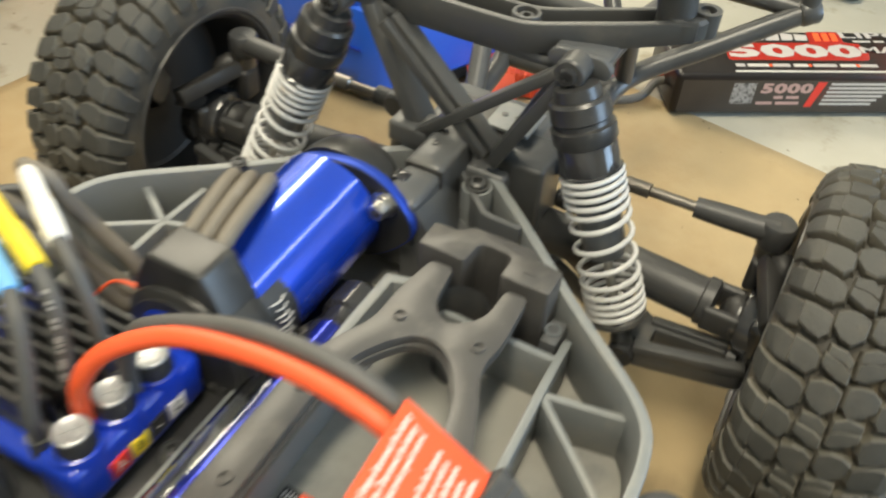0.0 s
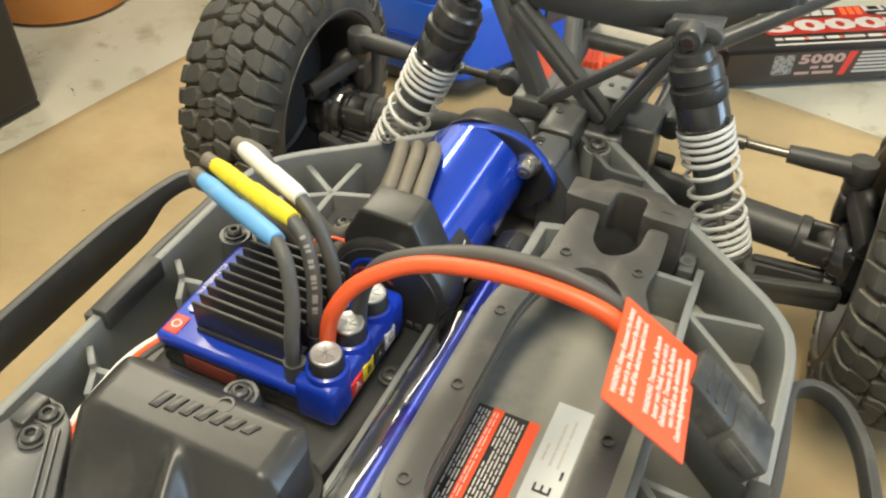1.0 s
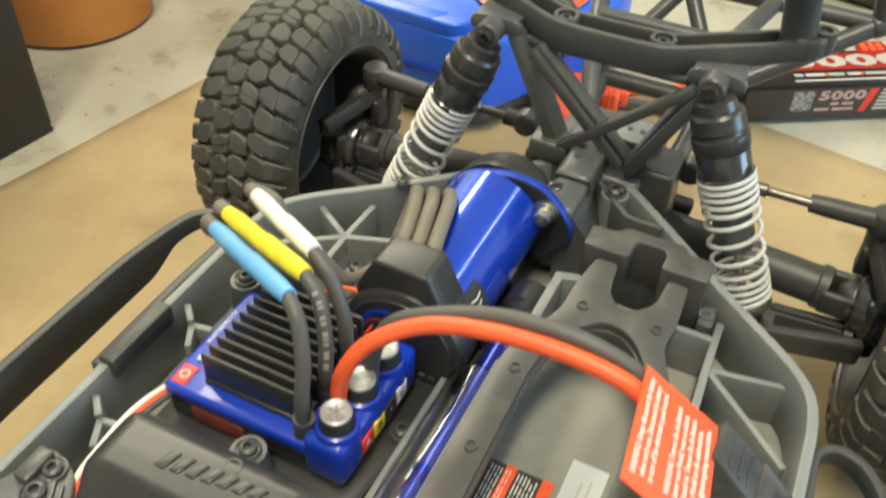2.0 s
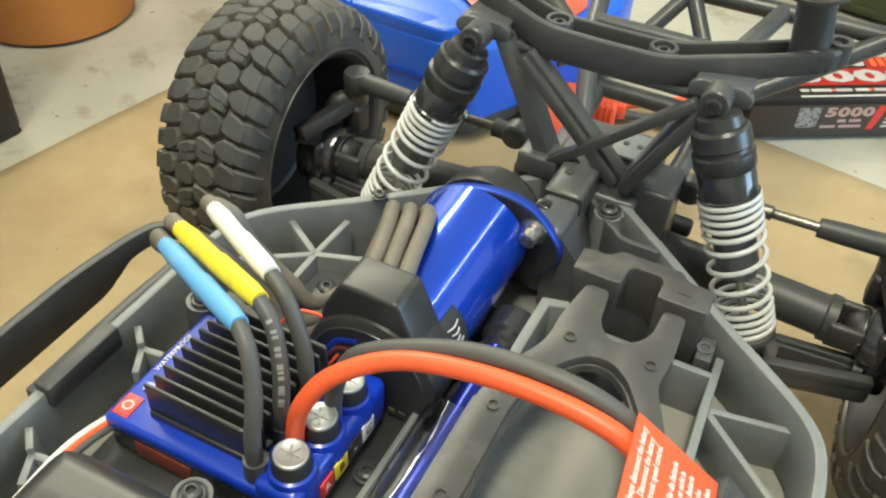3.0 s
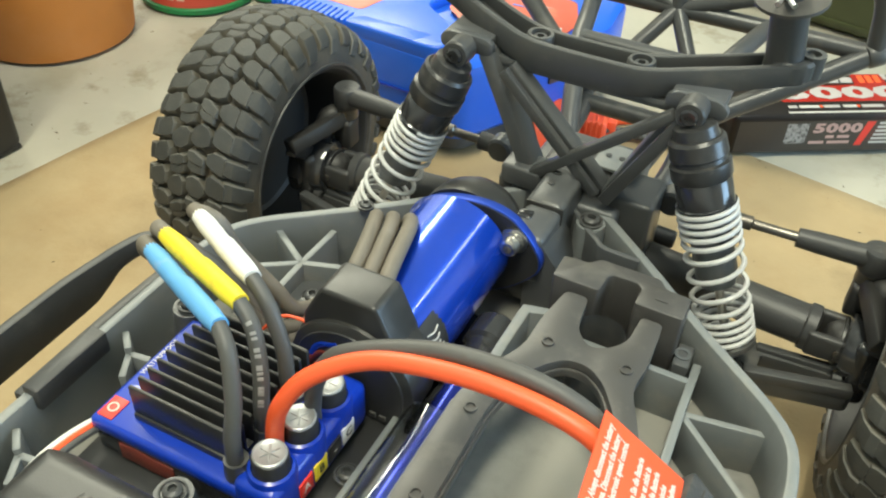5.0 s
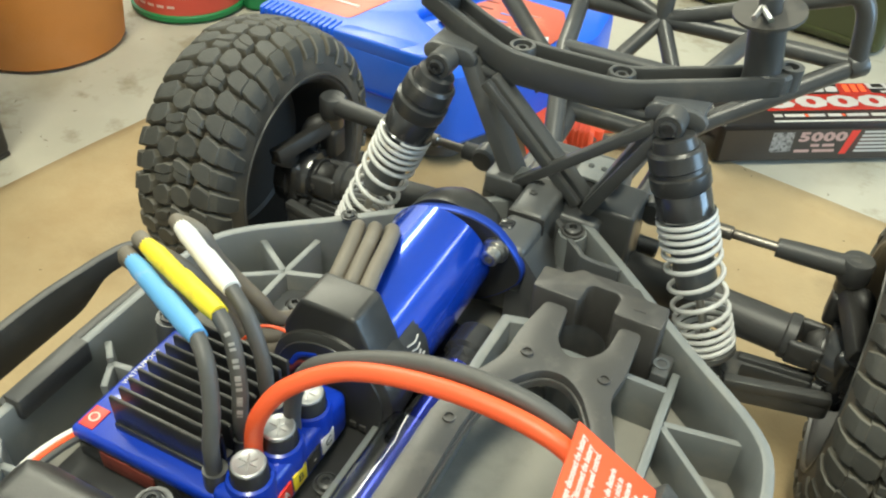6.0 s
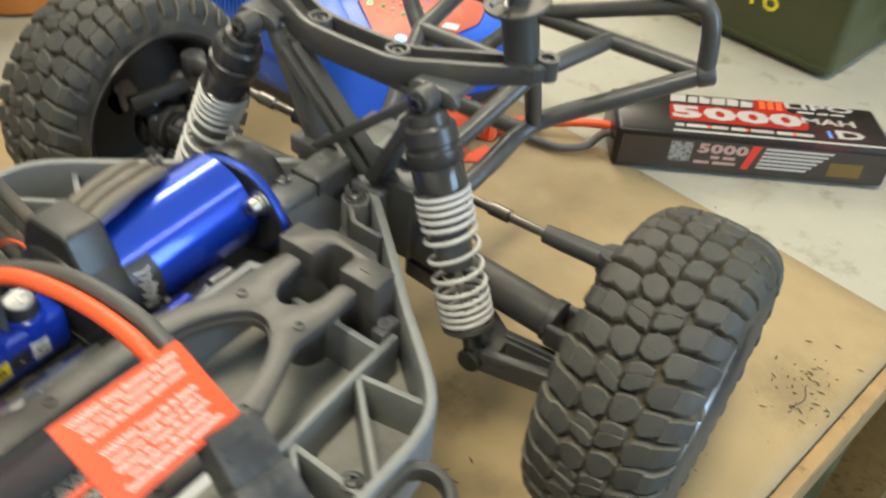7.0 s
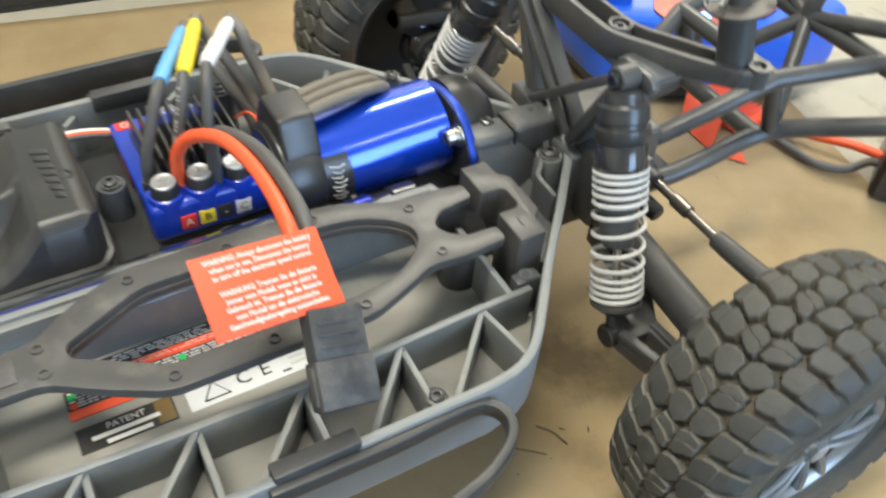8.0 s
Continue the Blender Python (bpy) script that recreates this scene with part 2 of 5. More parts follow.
WALLPAINT = material("wall_paint", (0.72, 0.71, 0.68), 0.8, vary=0.05, stain=(0.64, 0.62, 0.58), stain_scale=3)
FLOORGREEN = material("shop_floor", (0.06, 0.085, 0.05), 0.7, vary=0.2, scale=8, stain=(0.12, 0.12, 0.09), stain_scale=5)
CEILPAINT = material("ceiling_paint", (0.78, 0.78, 0.76), 0.9, vary=0.03)
CLEAR = material("clear_cover", (0.97, 0.97, 0.97), 0.03, vary=0.01, trans=1.0)


# ---- mesh helpers, all in millimetres ----
def vec(p):
    return Vector(p)


def finish(bm, name, mat, smooth=True):
    bmesh.ops.scale(bm, vec=(MM, MM, MM), verts=bm.verts)
    me = bpy.data.meshes.new(name)
    bmesh.ops.recalc_face_normals(bm, faces=bm.faces)
    bm.to_mesh(me)
    bm.free()
    for m in mat if isinstance(mat, (list, tuple)) else [mat]:
        me.materials.append(m)
    if smooth:
        me.polygons.foreach_set("use_smooth", [True] * len(me.polygons))
        me.set_sharp_from_angle(angle=radians(38))
    return me


def part(name, bm, mat, parent=None, label="", m=None, smooth=True):
    """One bmesh becomes one mesh object under its thing or part."""
    ob = new(name, bm if isinstance(bm, bpy.types.Mesh) else finish(bm, name, mat, smooth))
    if m is not None:
        ob.matrix_basis = m
    if parent is not None:
        ob.parent = parent
    return tagged(ob, label)


def thing(name, label, category, group="", kind="", at=(0, 0, 0), turn=0.0):
    ob = new(name)
    ob.empty_display_size = 0.01
    ob.matrix_basis = pose(at[0] * MM, at[1] * MM, at[2] * MM, 0, 0, turn)
    return tagged(ob, label, category, group, kind)


def bevelled(bm, r, seg=2, angle=30):
    if r > 0:
        edges = [e for e in bm.edges if len(e.link_faces) == 2 and e.calc_face_angle(0) > radians(angle)]
        bmesh.ops.bevel(bm, geom=edges, offset=r, segments=seg, profile=0.5, affect="EDGES", clamp_overlap=True)
    return bm


def box(x0, x1, y0, y1, z0, z1, r=0.6, seg=2, into=None):
    bm = bmesh.new()
    bmesh.ops.create_cube(bm, size=1, matrix=Matrix.Translation(((x0 + x1) / 2, (y0 + y1) / 2, (z0 + z1) / 2)) @ Matrix.Diagonal((x1 - x0, y1 - y0, z1 - z0, 1)))
    bevelled(bm, r, seg)
    return merge(into, bm)


def merge(into, bm, m=None):
    if m is not None:
        bmesh.ops.transform(bm, matrix=m, verts=bm.verts)
    if into is None:
        return bm
    me = bpy.data.meshes.new("tmp")
    bm.to_mesh(me)
    bm.free()
    into.from_mesh(me)
    bpy.data.meshes.remove(me)
    return into


def along(p0, p1):
    """A frame at p0 whose z runs to p1."""
    p0, p1 = vec(p0), vec(p1)
    q = (p1 - p0).to_track_quat("Z", "Y")
    return Matrix.Translation(p0) @ q.to_matrix().to_4x4()


def lathe(profile, p0=(0, 0, 0), p1=(0, 0, 1), seg=28, into=None, cap=True):
    """A turned form: rows of (radius, distance) along the line from p0 to p1."""
    bm = bmesh.new()
    rings = []
    for r, h in profile:
        rings.append([bm.verts.new((max(r, 0.01) * math.cos(2 * math.pi * i / seg), max(r, 0.01) * math.sin(2 * math.pi * i / seg), h)) for i in range(seg)])
    for a, b in zip(rings, rings[1:]):
        for i in range(seg):
            bm.faces.new((a[i], a[(i + 1) % seg], b[(i + 1) % seg], b[i]))
    if cap:
        bm.faces.new(rings[0][::-1])
        bm.faces.new(rings[-1])
    return merge(into, bm, along(p0, p1))


def rod(p0, p1, r, r1=None, seg=16, e=0.0, into=None):
    """A round bar with softly broken ends."""
    r1 = r if r1 is None else r1
    d = (vec(p1) - vec(p0)).length
    e = e or min(r, r1) * 0.15
    return lathe([(r - e, 0), (r, e), (r1, d - e), (r1 - e, d)], p0, p1, seg, into)


def curve_points(points, n=10):
    """A smooth line through the points (Catmull-Rom)."""
    p = [vec(q) for q in points]
    p = [2 * p[0] - p[1], *p, 2 * p[-1] - p[-2]]
    out = []
    for a, b, c, d in zip(p, p[1:], p[2:], p[3:]):
        for i in range(n):
            t = i / n
            out.append(0.5 * (2 * b + (c - a) * t + (2 * a - 5 * b + 4 * c - d) * t * t + (3 * b - a - 3 * c + d) * t ** 3))
    return [*out, p[-2]]


def tube(points, r, seg=12, smooth=0, into=None, flat=1.0, up=(0, 0, 1)):
    """A tube along points; r may be one radius or one for each point; flat squeezes it across."""
    pts = curve_points(points, smooth) if smooth else [vec(p) for p in points]
    rad = r if isinstance(r, (list, tuple)) else [r] * len(pts)
    bm = bmesh.new()
    rings = []
    normal = None
    for i, p in enumerate(pts):
        d = (pts[min(i + 1, len(pts) - 1)] - pts[max(i - 1, 0)]).normalized()
        if normal is None:
            normal = d.cross(vec(up))
            normal = normal.normalized() if normal.length > 1e-4 else d.orthogonal().normalized()
        normal = (normal - normal.dot(d) * d).normalized()
        side = d.cross(normal)
        rings.append([bm.verts.new(p + rad[min(i, len(rad) - 1)] * (math.cos(2 * math.pi * k / seg) * normal + flat * math.sin(2 * math.pi * k / seg) * side)) for k in range(seg)])
    for a, b in zip(rings, rings[1:]):
        for i in range(seg):
            bm.faces.new((a[i], a[(i + 1) % seg], b[(i + 1) % seg], b[i]))
    bm.faces.new(rings[0][::-1])
    bm.faces.new(rings[-1])
    return merge(into, bm)


def prism(outline, z0, z1, holes=(), r=0.5, seg=2, into=None, m=None):
    """A plate with straight sides over an outline in x and y, with holes."""
    bm = bmesh.new()
    edges = []
    for loop in (outline, *holes):
        vs = [bm.verts.new((x, y, z0)) for x, y in loop]
        edges += [bm.edges.new((a, b)) for a, b in zip(vs, vs[1:] + vs[:1])]
    if holes:
        bmesh.ops.triangle_fill(bm, edges=edges, use_beauty=True)
    else:
        bm.faces.new(list(bm.verts))
    grown = bmesh.ops.extrude_face_region(bm, geom=bm.faces[:])
    bmesh.ops.translate(bm, vec=(0, 0, z1 - z0), verts=[v for v in grown["geom"] if isinstance(v, bmesh.types.BMVert)])
    bmesh.ops.recalc_face_normals(bm, faces=bm.faces)
    bevelled(bm, r, seg, 40)
    return merge(into, bm, m)


def rounded(points, r, n=5):
    """An outline with its corners rounded off."""
    out = []
    k = len(points)
    for i in range(k):
        a, b, c = (Vector(points[j % k]) for j in (i - 1, i, i + 1))
        ri = r[i] if isinstance(r, (list, tuple)) else r
        u, v = (a - b), (c - b)
        q = min(ri, 0.48 * u.length, 0.48 * v.length)
        p0, p1 = b + u.normalized() * q, b + v.normalized() * q
        for j in range(n + 1):
            t = j / n
            out.append(tuple((1 - t) ** 2 * p0 + 2 * t * (1 - t) * b + t * t * p1))
    return out


def wall_line(points, thick, z0, z1, r=0.5, into=None, closed=False):
    """An upright wall of even thickness along a line in x and y."""
    p = [Vector(q) for q in points]
    left, right = [], []
    n = len(p)
    for i in range(n):
        a = p[i - 1] if (i or closed) else p[i]
        b = p[(i + 1) % n] if (i < n - 1 or closed) else p[i]
        d1 = (p[i] - a).normalized() if (p[i] - a).length > 0 else (b - p[i]).normalized()
        d2 = (b - p[i]).normalized() if (b - p[i]).length > 0 else d1
        d = (d1 + d2).normalized()
        s = thick / 2 / max(0.5, d.dot(d1))
        nrm = Vector((-d.y, d.x))
        left.append(p[i] + nrm * s)
        right.append(p[i] - nrm * s)
    bm = bmesh.new()
    rows = [[bm.verts.new((q.x, q.y, z)) for q in line] for line, z in ((left, z0), (left, z1), (right, z1), (right, z0))]
    m = n if closed else n - 1
    for a, b in zip(rows, rows[1:] + rows[:1]):
        for i in range(m):
            j = (i + 1) % n
            bm.faces.new((a[i], a[j], b[j], b[i]))
    if not closed:
        bm.faces.new([row[0] for row in rows])
        bm.faces.new([row[-1] for row in rows][::-1])
    bmesh.ops.recalc_face_normals(bm, faces=bm.faces)
    bevelled(bm, r, 2, 50)
    return merge(into, bm)


def letters(text, size, mat, parent, m, depth=0.05, name="lettering", squeeze=1.0, bold=0.0):
    """A word in the built-in font as a flat mesh; size is the letter height in mm."""
    cu = bpy.data.curves.new("letters", "FONT")
    cu.body, cu.size, cu.extrude, cu.align_x, cu.align_y = text, size * 1.38 * MM, depth * MM, "CENTER", "CENTER"
    cu.resolution_u, cu.offset = 2, bold * MM
    tmp = bpy.data.objects.new("letters", cu)
    scene.collection.objects.link(tmp)
    dg = bpy.context.evaluated_depsgraph_get()
    me = bpy.data.meshes.new_from_object(tmp.evaluated_get(dg))
    bpy.data.objects.remove(tmp)
    bpy.data.curves.remove(cu)
    me.materials.clear()
    me.materials.append(mat)
    ob = new(name, me)
    ob.matrix_basis = m @ Matrix.Diagonal((squeeze, 1, 1, 1))
    ob.parent = parent
    return ob


def mirror_x(bm):
    bmesh.ops.scale(bm, vec=(-1, 1, 1), verts=bm.verts)
    bmesh.ops.reverse_faces(bm, faces=bm.faces)
    return bm


# ---- the room ----
def room():
    m = lambda v: v * 1000
    for name, b, mat in (("floor", box(m(-2.2), m(2.6), m(-2.4), m(3.6), -822, -802, 0), FLOORGREEN),
                         ("ceiling", box(m(-2.2), m(2.6), m(-2.4), m(3.6), 2200, 2220, 0), CEILPAINT),
                         ("wall_north", box(m(-2.2), m(2.6), m(3.6), m(3.7), -822, 2220, 0), WALLPAINT),
                         ("wall_south", box(m(-2.2), m(2.6), m(-2.5), m(-2.4), -822, 2220, 0), WALLPAINT),
                         ("wall_west", box(m(-2.3), m(-2.2), m(-2.5), m(3.7), -822, 2220, 0), WALLPAINT)):
        tagged(part(name, b, mat), "plain painted workshop " + name.split("_")[0], name.split("_")[0], kind="structure")
    east = box(2600, 2700, -2500, 3700, -822, 100, 0)
    box(2600, 2700, -2500, 3700, 1400, 2220, 0, into=east)
    box(2600, 2700, -2500, -400, 100, 1400, 0, into=east)
    box(2600, 2700, 1200, 3700, 100, 1400, 0, into=east)
    tagged(part("wall_east", east, WALLPAINT), "plain painted workshop wall with a window opening", "wall", kind="structure")
    win = tagged(new("window_1"), "white framed workshop window letting daylight in", "window", kind="structure")
    for y0, y1, z0, z1 in ((-400, 1200, 100, 150), (-400, 1200, 1350, 1400), (-400, -350, 150, 1350), (1150, 1200, 150, 1350), (380, 420, 150, 1350)):
        part("window_frame", box(2620, 2670, y0, y1, z0, z1, 3), CEILPAINT, win)
    for y0, y1 in ((-350, 380), (420, 1150)):
        part("pane", box(2642, 2646, y0, y1, 150, 1350, 0), CLEAR, win).visible_shadow = False
    # The third batten at (100, -600) only houses the added fill light.
    for x, y, w, l in ((-1500, 1750, 250, 1340), (1620, 1750, 70, 1340), (100, -600, 190, 640)):
        lamp = thing("ceiling_batten", "white fluorescent batten lamp fixed to the ceiling, out of view", "lamp", "ceiling tube lamps", at=(x, y, 2200))
        part("housing", box(-w, w, -l, l, -30, 0, 4), CEILPAINT, lamp)
        for side in (-1, 1):
            part("end_cap", box(6 - w, w - 6, side * (l - 18) - 10, side * (l - 18) + 10, -72, -30, 5), CEILPAINT, lamp)


room()

# ---- bench, paper and litter ----
BENCH = thing("workbench", "pale speckled workbench top with a worn wooden edge", "bench", at=(0, 0, 0), turn=-11)
part("bench_top", box(-1000, 171, -900, 900, -22, -1.2, 1.2), TABLETOP, BENCH)
part("edge_strip", box(171.4, 178, -900, 900, -30, -0.9, 1.5), EDGEWOOD, BENCH, "worn bare wood edge strip")
part("apron", box(150, 166, -860, 860, -110, -22.3, 1.5), EDGEWOOD, BENCH)
for x, y in ((-940, -840), (-940, 840), (150, -840), (150, 840)):
    part("leg", box(x - 35, x + 35, y - 35, y + 35, -802, -22.2, 3), EDGEWOOD, BENCH)


def paper_sheet():
    """Kraft paper with slight waves, over the front of the bench."""
    random.seed(5)
    bm = bmesh.new()
    nx, ny = 60, 60
    x0, x1, y0, y1 = -281.0, 170.5, -620.0, 221.0
    grid = []
    for j in range(ny + 1):
        row = []
        for i in range(nx + 1):
            x, y = x0 + (x1 - x0) * i / nx, y0 + (y1 - y0) * j / ny
            wob = 1.2 * noise.noise((x / 90, y / 90, 3.1)) if i in (0,) or j == ny else 0
            row.append(bm.verts.new((x + wob, y + wob, 0.15 + 0.25 * noise.noise((x / 70, y / 70, 0.3)))))
        grid.append(row)
    for a, b in zip(grid, grid[1:]):
        for i in range(nx):
            bm.faces.new((a[i], a[i + 1], b[i + 1], b[i]))
    ob = part("paper_sheet", bm, PAPER)
    ob.matrix_basis = pose(0, 0, 0, 0, 0, -11)
    sol = ob.modifiers.new("thickness", "SOLIDIFY")
    sol.thickness, sol.offset = 0.0004, -1
    return tagged(ob, "brown kraft paper sheet covering the workbench", "paper")


paper_sheet()


def litter():
    """Crumbs and dirt flakes on the paper and the bench."""
    random.seed(11)
    bm = bmesh.new()
    spots = [(random.gauss(176, 8), random.gauss(110, 16), 1.0) for _ in range(60)]
    spots += [(random.uniform(-250, 180), random.uniform(-120, 225), 0.6) for _ in range(110)]
    spots += [(random.gauss(80, 6), random.gauss(-30, 10), 0.9) for _ in range(4)]
    spots += [(random.uniform(-420, -290), random.uniform(0, 300), 0.9) for _ in range(45)]
    for x, y, s in spots:
        a, l, w = random.uniform(0, 6.3), random.uniform(0.4, 1.6) ** 2 * s, random.uniform(0.2, 0.6) * s
        d, n = Vector((math.cos(a), math.sin(a), 0)), Vector((-math.sin(a), math.cos(a), 0))
        p = Vector((x, y, 0.75))
        top = bm.verts.new(p + Vector((0, 0, 0.35)))
        ring = [bm.verts.new(p + v) for v in (d * l, n * w, -d * l * 0.8, -n * w)]
        for i in range(4):
            bm.faces.new((ring[i], ring[(i + 1) % 4], top))
        bm.faces.new(ring[::-1])
    for a, b, c in (((72, -29.5), (78, -25), (85, -23)), ((76, -44), (81, -38), (85, -33)), ((176, 96), (180, 104), (178, 112)), ((134, 128), (137, 133), (141, 134))):
        tube([(*a, 0.9), (*b, 1.3), (*c, 0.9)], 0.32, 6, 3, into=bm)
    tagged(part("crumbs", bm, DIRT), "dark crumbs and dirt flakes scattered on the paper", "dirt", kind="stuff")


litter()


# ---- things on the bench ----
def battery_pack():
    t = thing("battery_pack", "black shrink-wrapped battery pack with red and white print", "battery", at=(36, 210, 0), turn=32.5)
    back = t.matrix_basis.inverted()
    part("body", box(-3.5, 155, 0, 46, 0.8, 26, 3, 3), PACK, t)
    z = 26.06
    glow = rounded([(28, 14.5), (107, 14.5), (110, 22), (108, 32), (100, 33), (101, 44.5), (82, 44.5), (80, 32.5), (30, 32)], 2)
    part("red_glow", prism(glow, 25.9, z, r=0), REDGLOW, t, smooth=False)
    flat = lambda x, y: pose(x * MM, y * MM, (z + 0.12) * MM)
    for k in range(4):
        letters("5000"[k], 12.4, PACKPRINT, t, flat(39 + 19.2 * k, 23.2), squeeze=2.15, bold=0.75, name="digit")
    letters("MAH", 6.2, PACKPRINT, t, flat(122, 25), squeeze=1.75, bold=0.2, name="unit")
    letters("LIPO", 6.2, PACKPRINT, t, flat(120.5, 40.6), squeeze=2.4, bold=0.2, name="word")
    for x0, x1 in ((106, 116), (118, 124), (126, 134)):
        part("print_bar", box(x0, x1, 33.5, 35.2, z, z + 0.12, 0.02), LABELGREY, t)
    x = 31.0
    for k, w in enumerate((9, 5.5, 6, 8, 6.5, 7)):
        part("logo_bar", prism([(x, 35), (x + w, 34.8), (x + w + 1.5, 42.5 - (k % 3)), (x + 1.5, 43 - (k % 2))], z - 0.02, z + 0.12, r=0), PACKPRINT, t, "white logo shape")
        x += w + 1.3
    for k in range(3):
        part("red_mark", prism([(84 + 5 * k, 34.5), (87.4 + 5 * k, 34.5), (88.6 + 5 * k, 43), (85.2 + 5 * k, 43)], z - 0.02, z + 0.14, r=0), REDWIRE, t)
    for k, (x0, x1) in enumerate(((30, 35), (36.4, 48), (50.4, 60), (62, 70), (73, 86), (88, 97), (99, 109))):
        part("print_bar", box(x0, x1, 7.8, 10.6, z, z + 0.12, 0.02), (PACKPRINT, LABELGREY)[k % 2], t)
        if k % 2:
            part("red_square", box(x1 + 0.3, x1 + 1.9, 8, 10.4, z, z + 0.13, 0.02), REDWIRE, t)
    letters("i", 8, BLUEPRINT, t, flat(119, 12), squeeze=1.5, bold=0.3, name="badge_letter")
    letters("D", 8.6, PACKPRINT, t, flat(131, 12.5), squeeze=2.0, bold=0.35, name="badge_letter")
    part("bottom_stripe", box(28, 152, 2.6, 4.2, 25.9, 26.1, 0), LABELGREY, t)
    side = -0.08
    part("side_panel", box(0, 152, side, 0.1, 2.5, 22.5, 0), PACKSIDE, t, smooth=False)
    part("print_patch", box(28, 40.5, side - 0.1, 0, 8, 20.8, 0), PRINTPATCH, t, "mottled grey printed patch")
    up = lambda x, zz: pose(x * MM, (side - 0.12) * MM, zz * MM, 90, 0, 0)
    for k in range(4):
        letters("5000"[k], 5.8, PACKPINK, t, up(47 + 7.2 * k, 17.4), squeeze=1.7, bold=0.35, name="side_digit")
    for x0, x1, zz in ((52, 57, 12), (59, 66, 12), (43, 52, 8.4), (54, 67, 8.4)):
        part("print_bar", box(x0, x1, side - 0.1, 0, zz - 0.9, zz + 0.9, 0), PACKPINK, t)
    up_m = pose(0, side * MM, 0, 90, 0, 0)
    part("side_flash", prism([(70.5, 6), (74.5, 6), (79, 21.6), (74, 21.6)], -0.02, 0.06, r=0), REDPRINT, t, m=up_m)
    for k in range(6):
        part("print_line", box(81.5 - 0.5 * k, 120 - 2.4 * k, side - 0.1, 0, 20.4 - 2.5 * k - 0.7, 20.4 - 2.5 * k + 0.7, 0), LABELGREY, t)
    part("print_mark", box(120, 139, side - 0.1, 0, 6, 15, 0), GOLDPRINT, t)
    w = lambda *p: back @ (Vector(p) * MM) / MM
    part("red_lead", tube([w(38, 236, 14), w(24, 229, 13), w(8, 220, 13), w(-8, 210, 11), w(-21, 202.5, 10), w(-33, 195, 9), w(-44, 187, 9)], 2.6, 12, 8), REDWIRE, t, "red silicone lead")
    part("black_lead", tube([w(37, 229, 12), w(21, 223, 10), w(16, 209, 6), w(4, 200, 4), w(-12, 197, 4), w(-26, 193, 6), w(-40, 184, 8)], 2.4, 12, 8), DARKWIRE, t, "black silicone lead")
    part("shrink_tube", tube([w(39, 236, 14), w(31, 232.5, 13.6), w(22, 228, 13)], 3.0, 10), REDPLUG, t)
    pm = back @ pose(-0.0425, 0.1865, 0, 0, 0, 12)
    plug = part("plug", box(-14, 11, -7.5, 7.5, 0.8, 15, 2.4, 3), REDPLUG, t, "red moulded battery plug", m=pm)
    for k in range(7):
        part("grip_rib", box(-10.5 + 3.0 * k, -9.0 + 3.0 * k, -8.3, 8.3, 2.0, 15.9, 0.4), REDPLUG, plug)
    part("strain_relief", box(10, 16, -1, 6, 4, 13, 1.5), REDPLUG, plug)
    # the folded warning card that hangs on the plug
    def card(name, foot_a, foot_b, top_a, top_b, bow):
        bm = bmesh.new()
        out = (Vector(foot_b) - Vector(foot_a)).cross(Vector(top_a) - Vector(foot_a)).normalized()
        grid = []
        for i in range(9):
            u = i / 8
            lo, hi = Vector(foot_a).lerp(Vector(foot_b), u), Vector(top_a).lerp(Vector(top_b), u)
            grid.append([lo.lerp(hi, v / 8) + out * bow * math.sin(math.pi * v / 8) * (0.6 + 0.4 * math.cos(3 * u)) for v in range(9)])
        sheets = [[[bm.verts.new(w(*(p + out * d))) for p in row] for row in grid] for d in (0.0, 0.5)]
        for i in range(8):
            for j in range(8):
                f, g = sheets
                bm.faces.new((f[i][j], f[i][j + 1], f[i + 1][j + 1], f[i + 1][j]))
                bm.faces.new((g[i][j], g[i + 1][j], g[i + 1][j + 1], g[i][j + 1]))
        rim = [(i, 0) for i in range(8)] + [(8, j) for j in range(8)] + [(8 - i, 8) for i in range(8)] + [(0, 8 - j) for j in range(8)]
        for (i, j), (k, l) in zip(rim, rim[1:] + rim[:1]):
            bm.faces.new((sheets[0][i][j], sheets[0][k][l], sheets[1][k][l], sheets[1][i][j]))
        bmesh.ops.recalc_face_normals(bm, faces=bm.faces)
        part(name, bm, TAGRED, plug, "bright red folded warning card", m=plug.matrix_basis.inverted())
    card("warning_card", (-59, 158, 1), (-33, 157, 1), (-80, 184, 18), (-52, 188, 20), 5.0)
    card("card_flap", (-33, 154.5, 1), (-15, 168, 1), (-33, 160, 4), (-28, 169, 7), 0.6)


battery_pack()


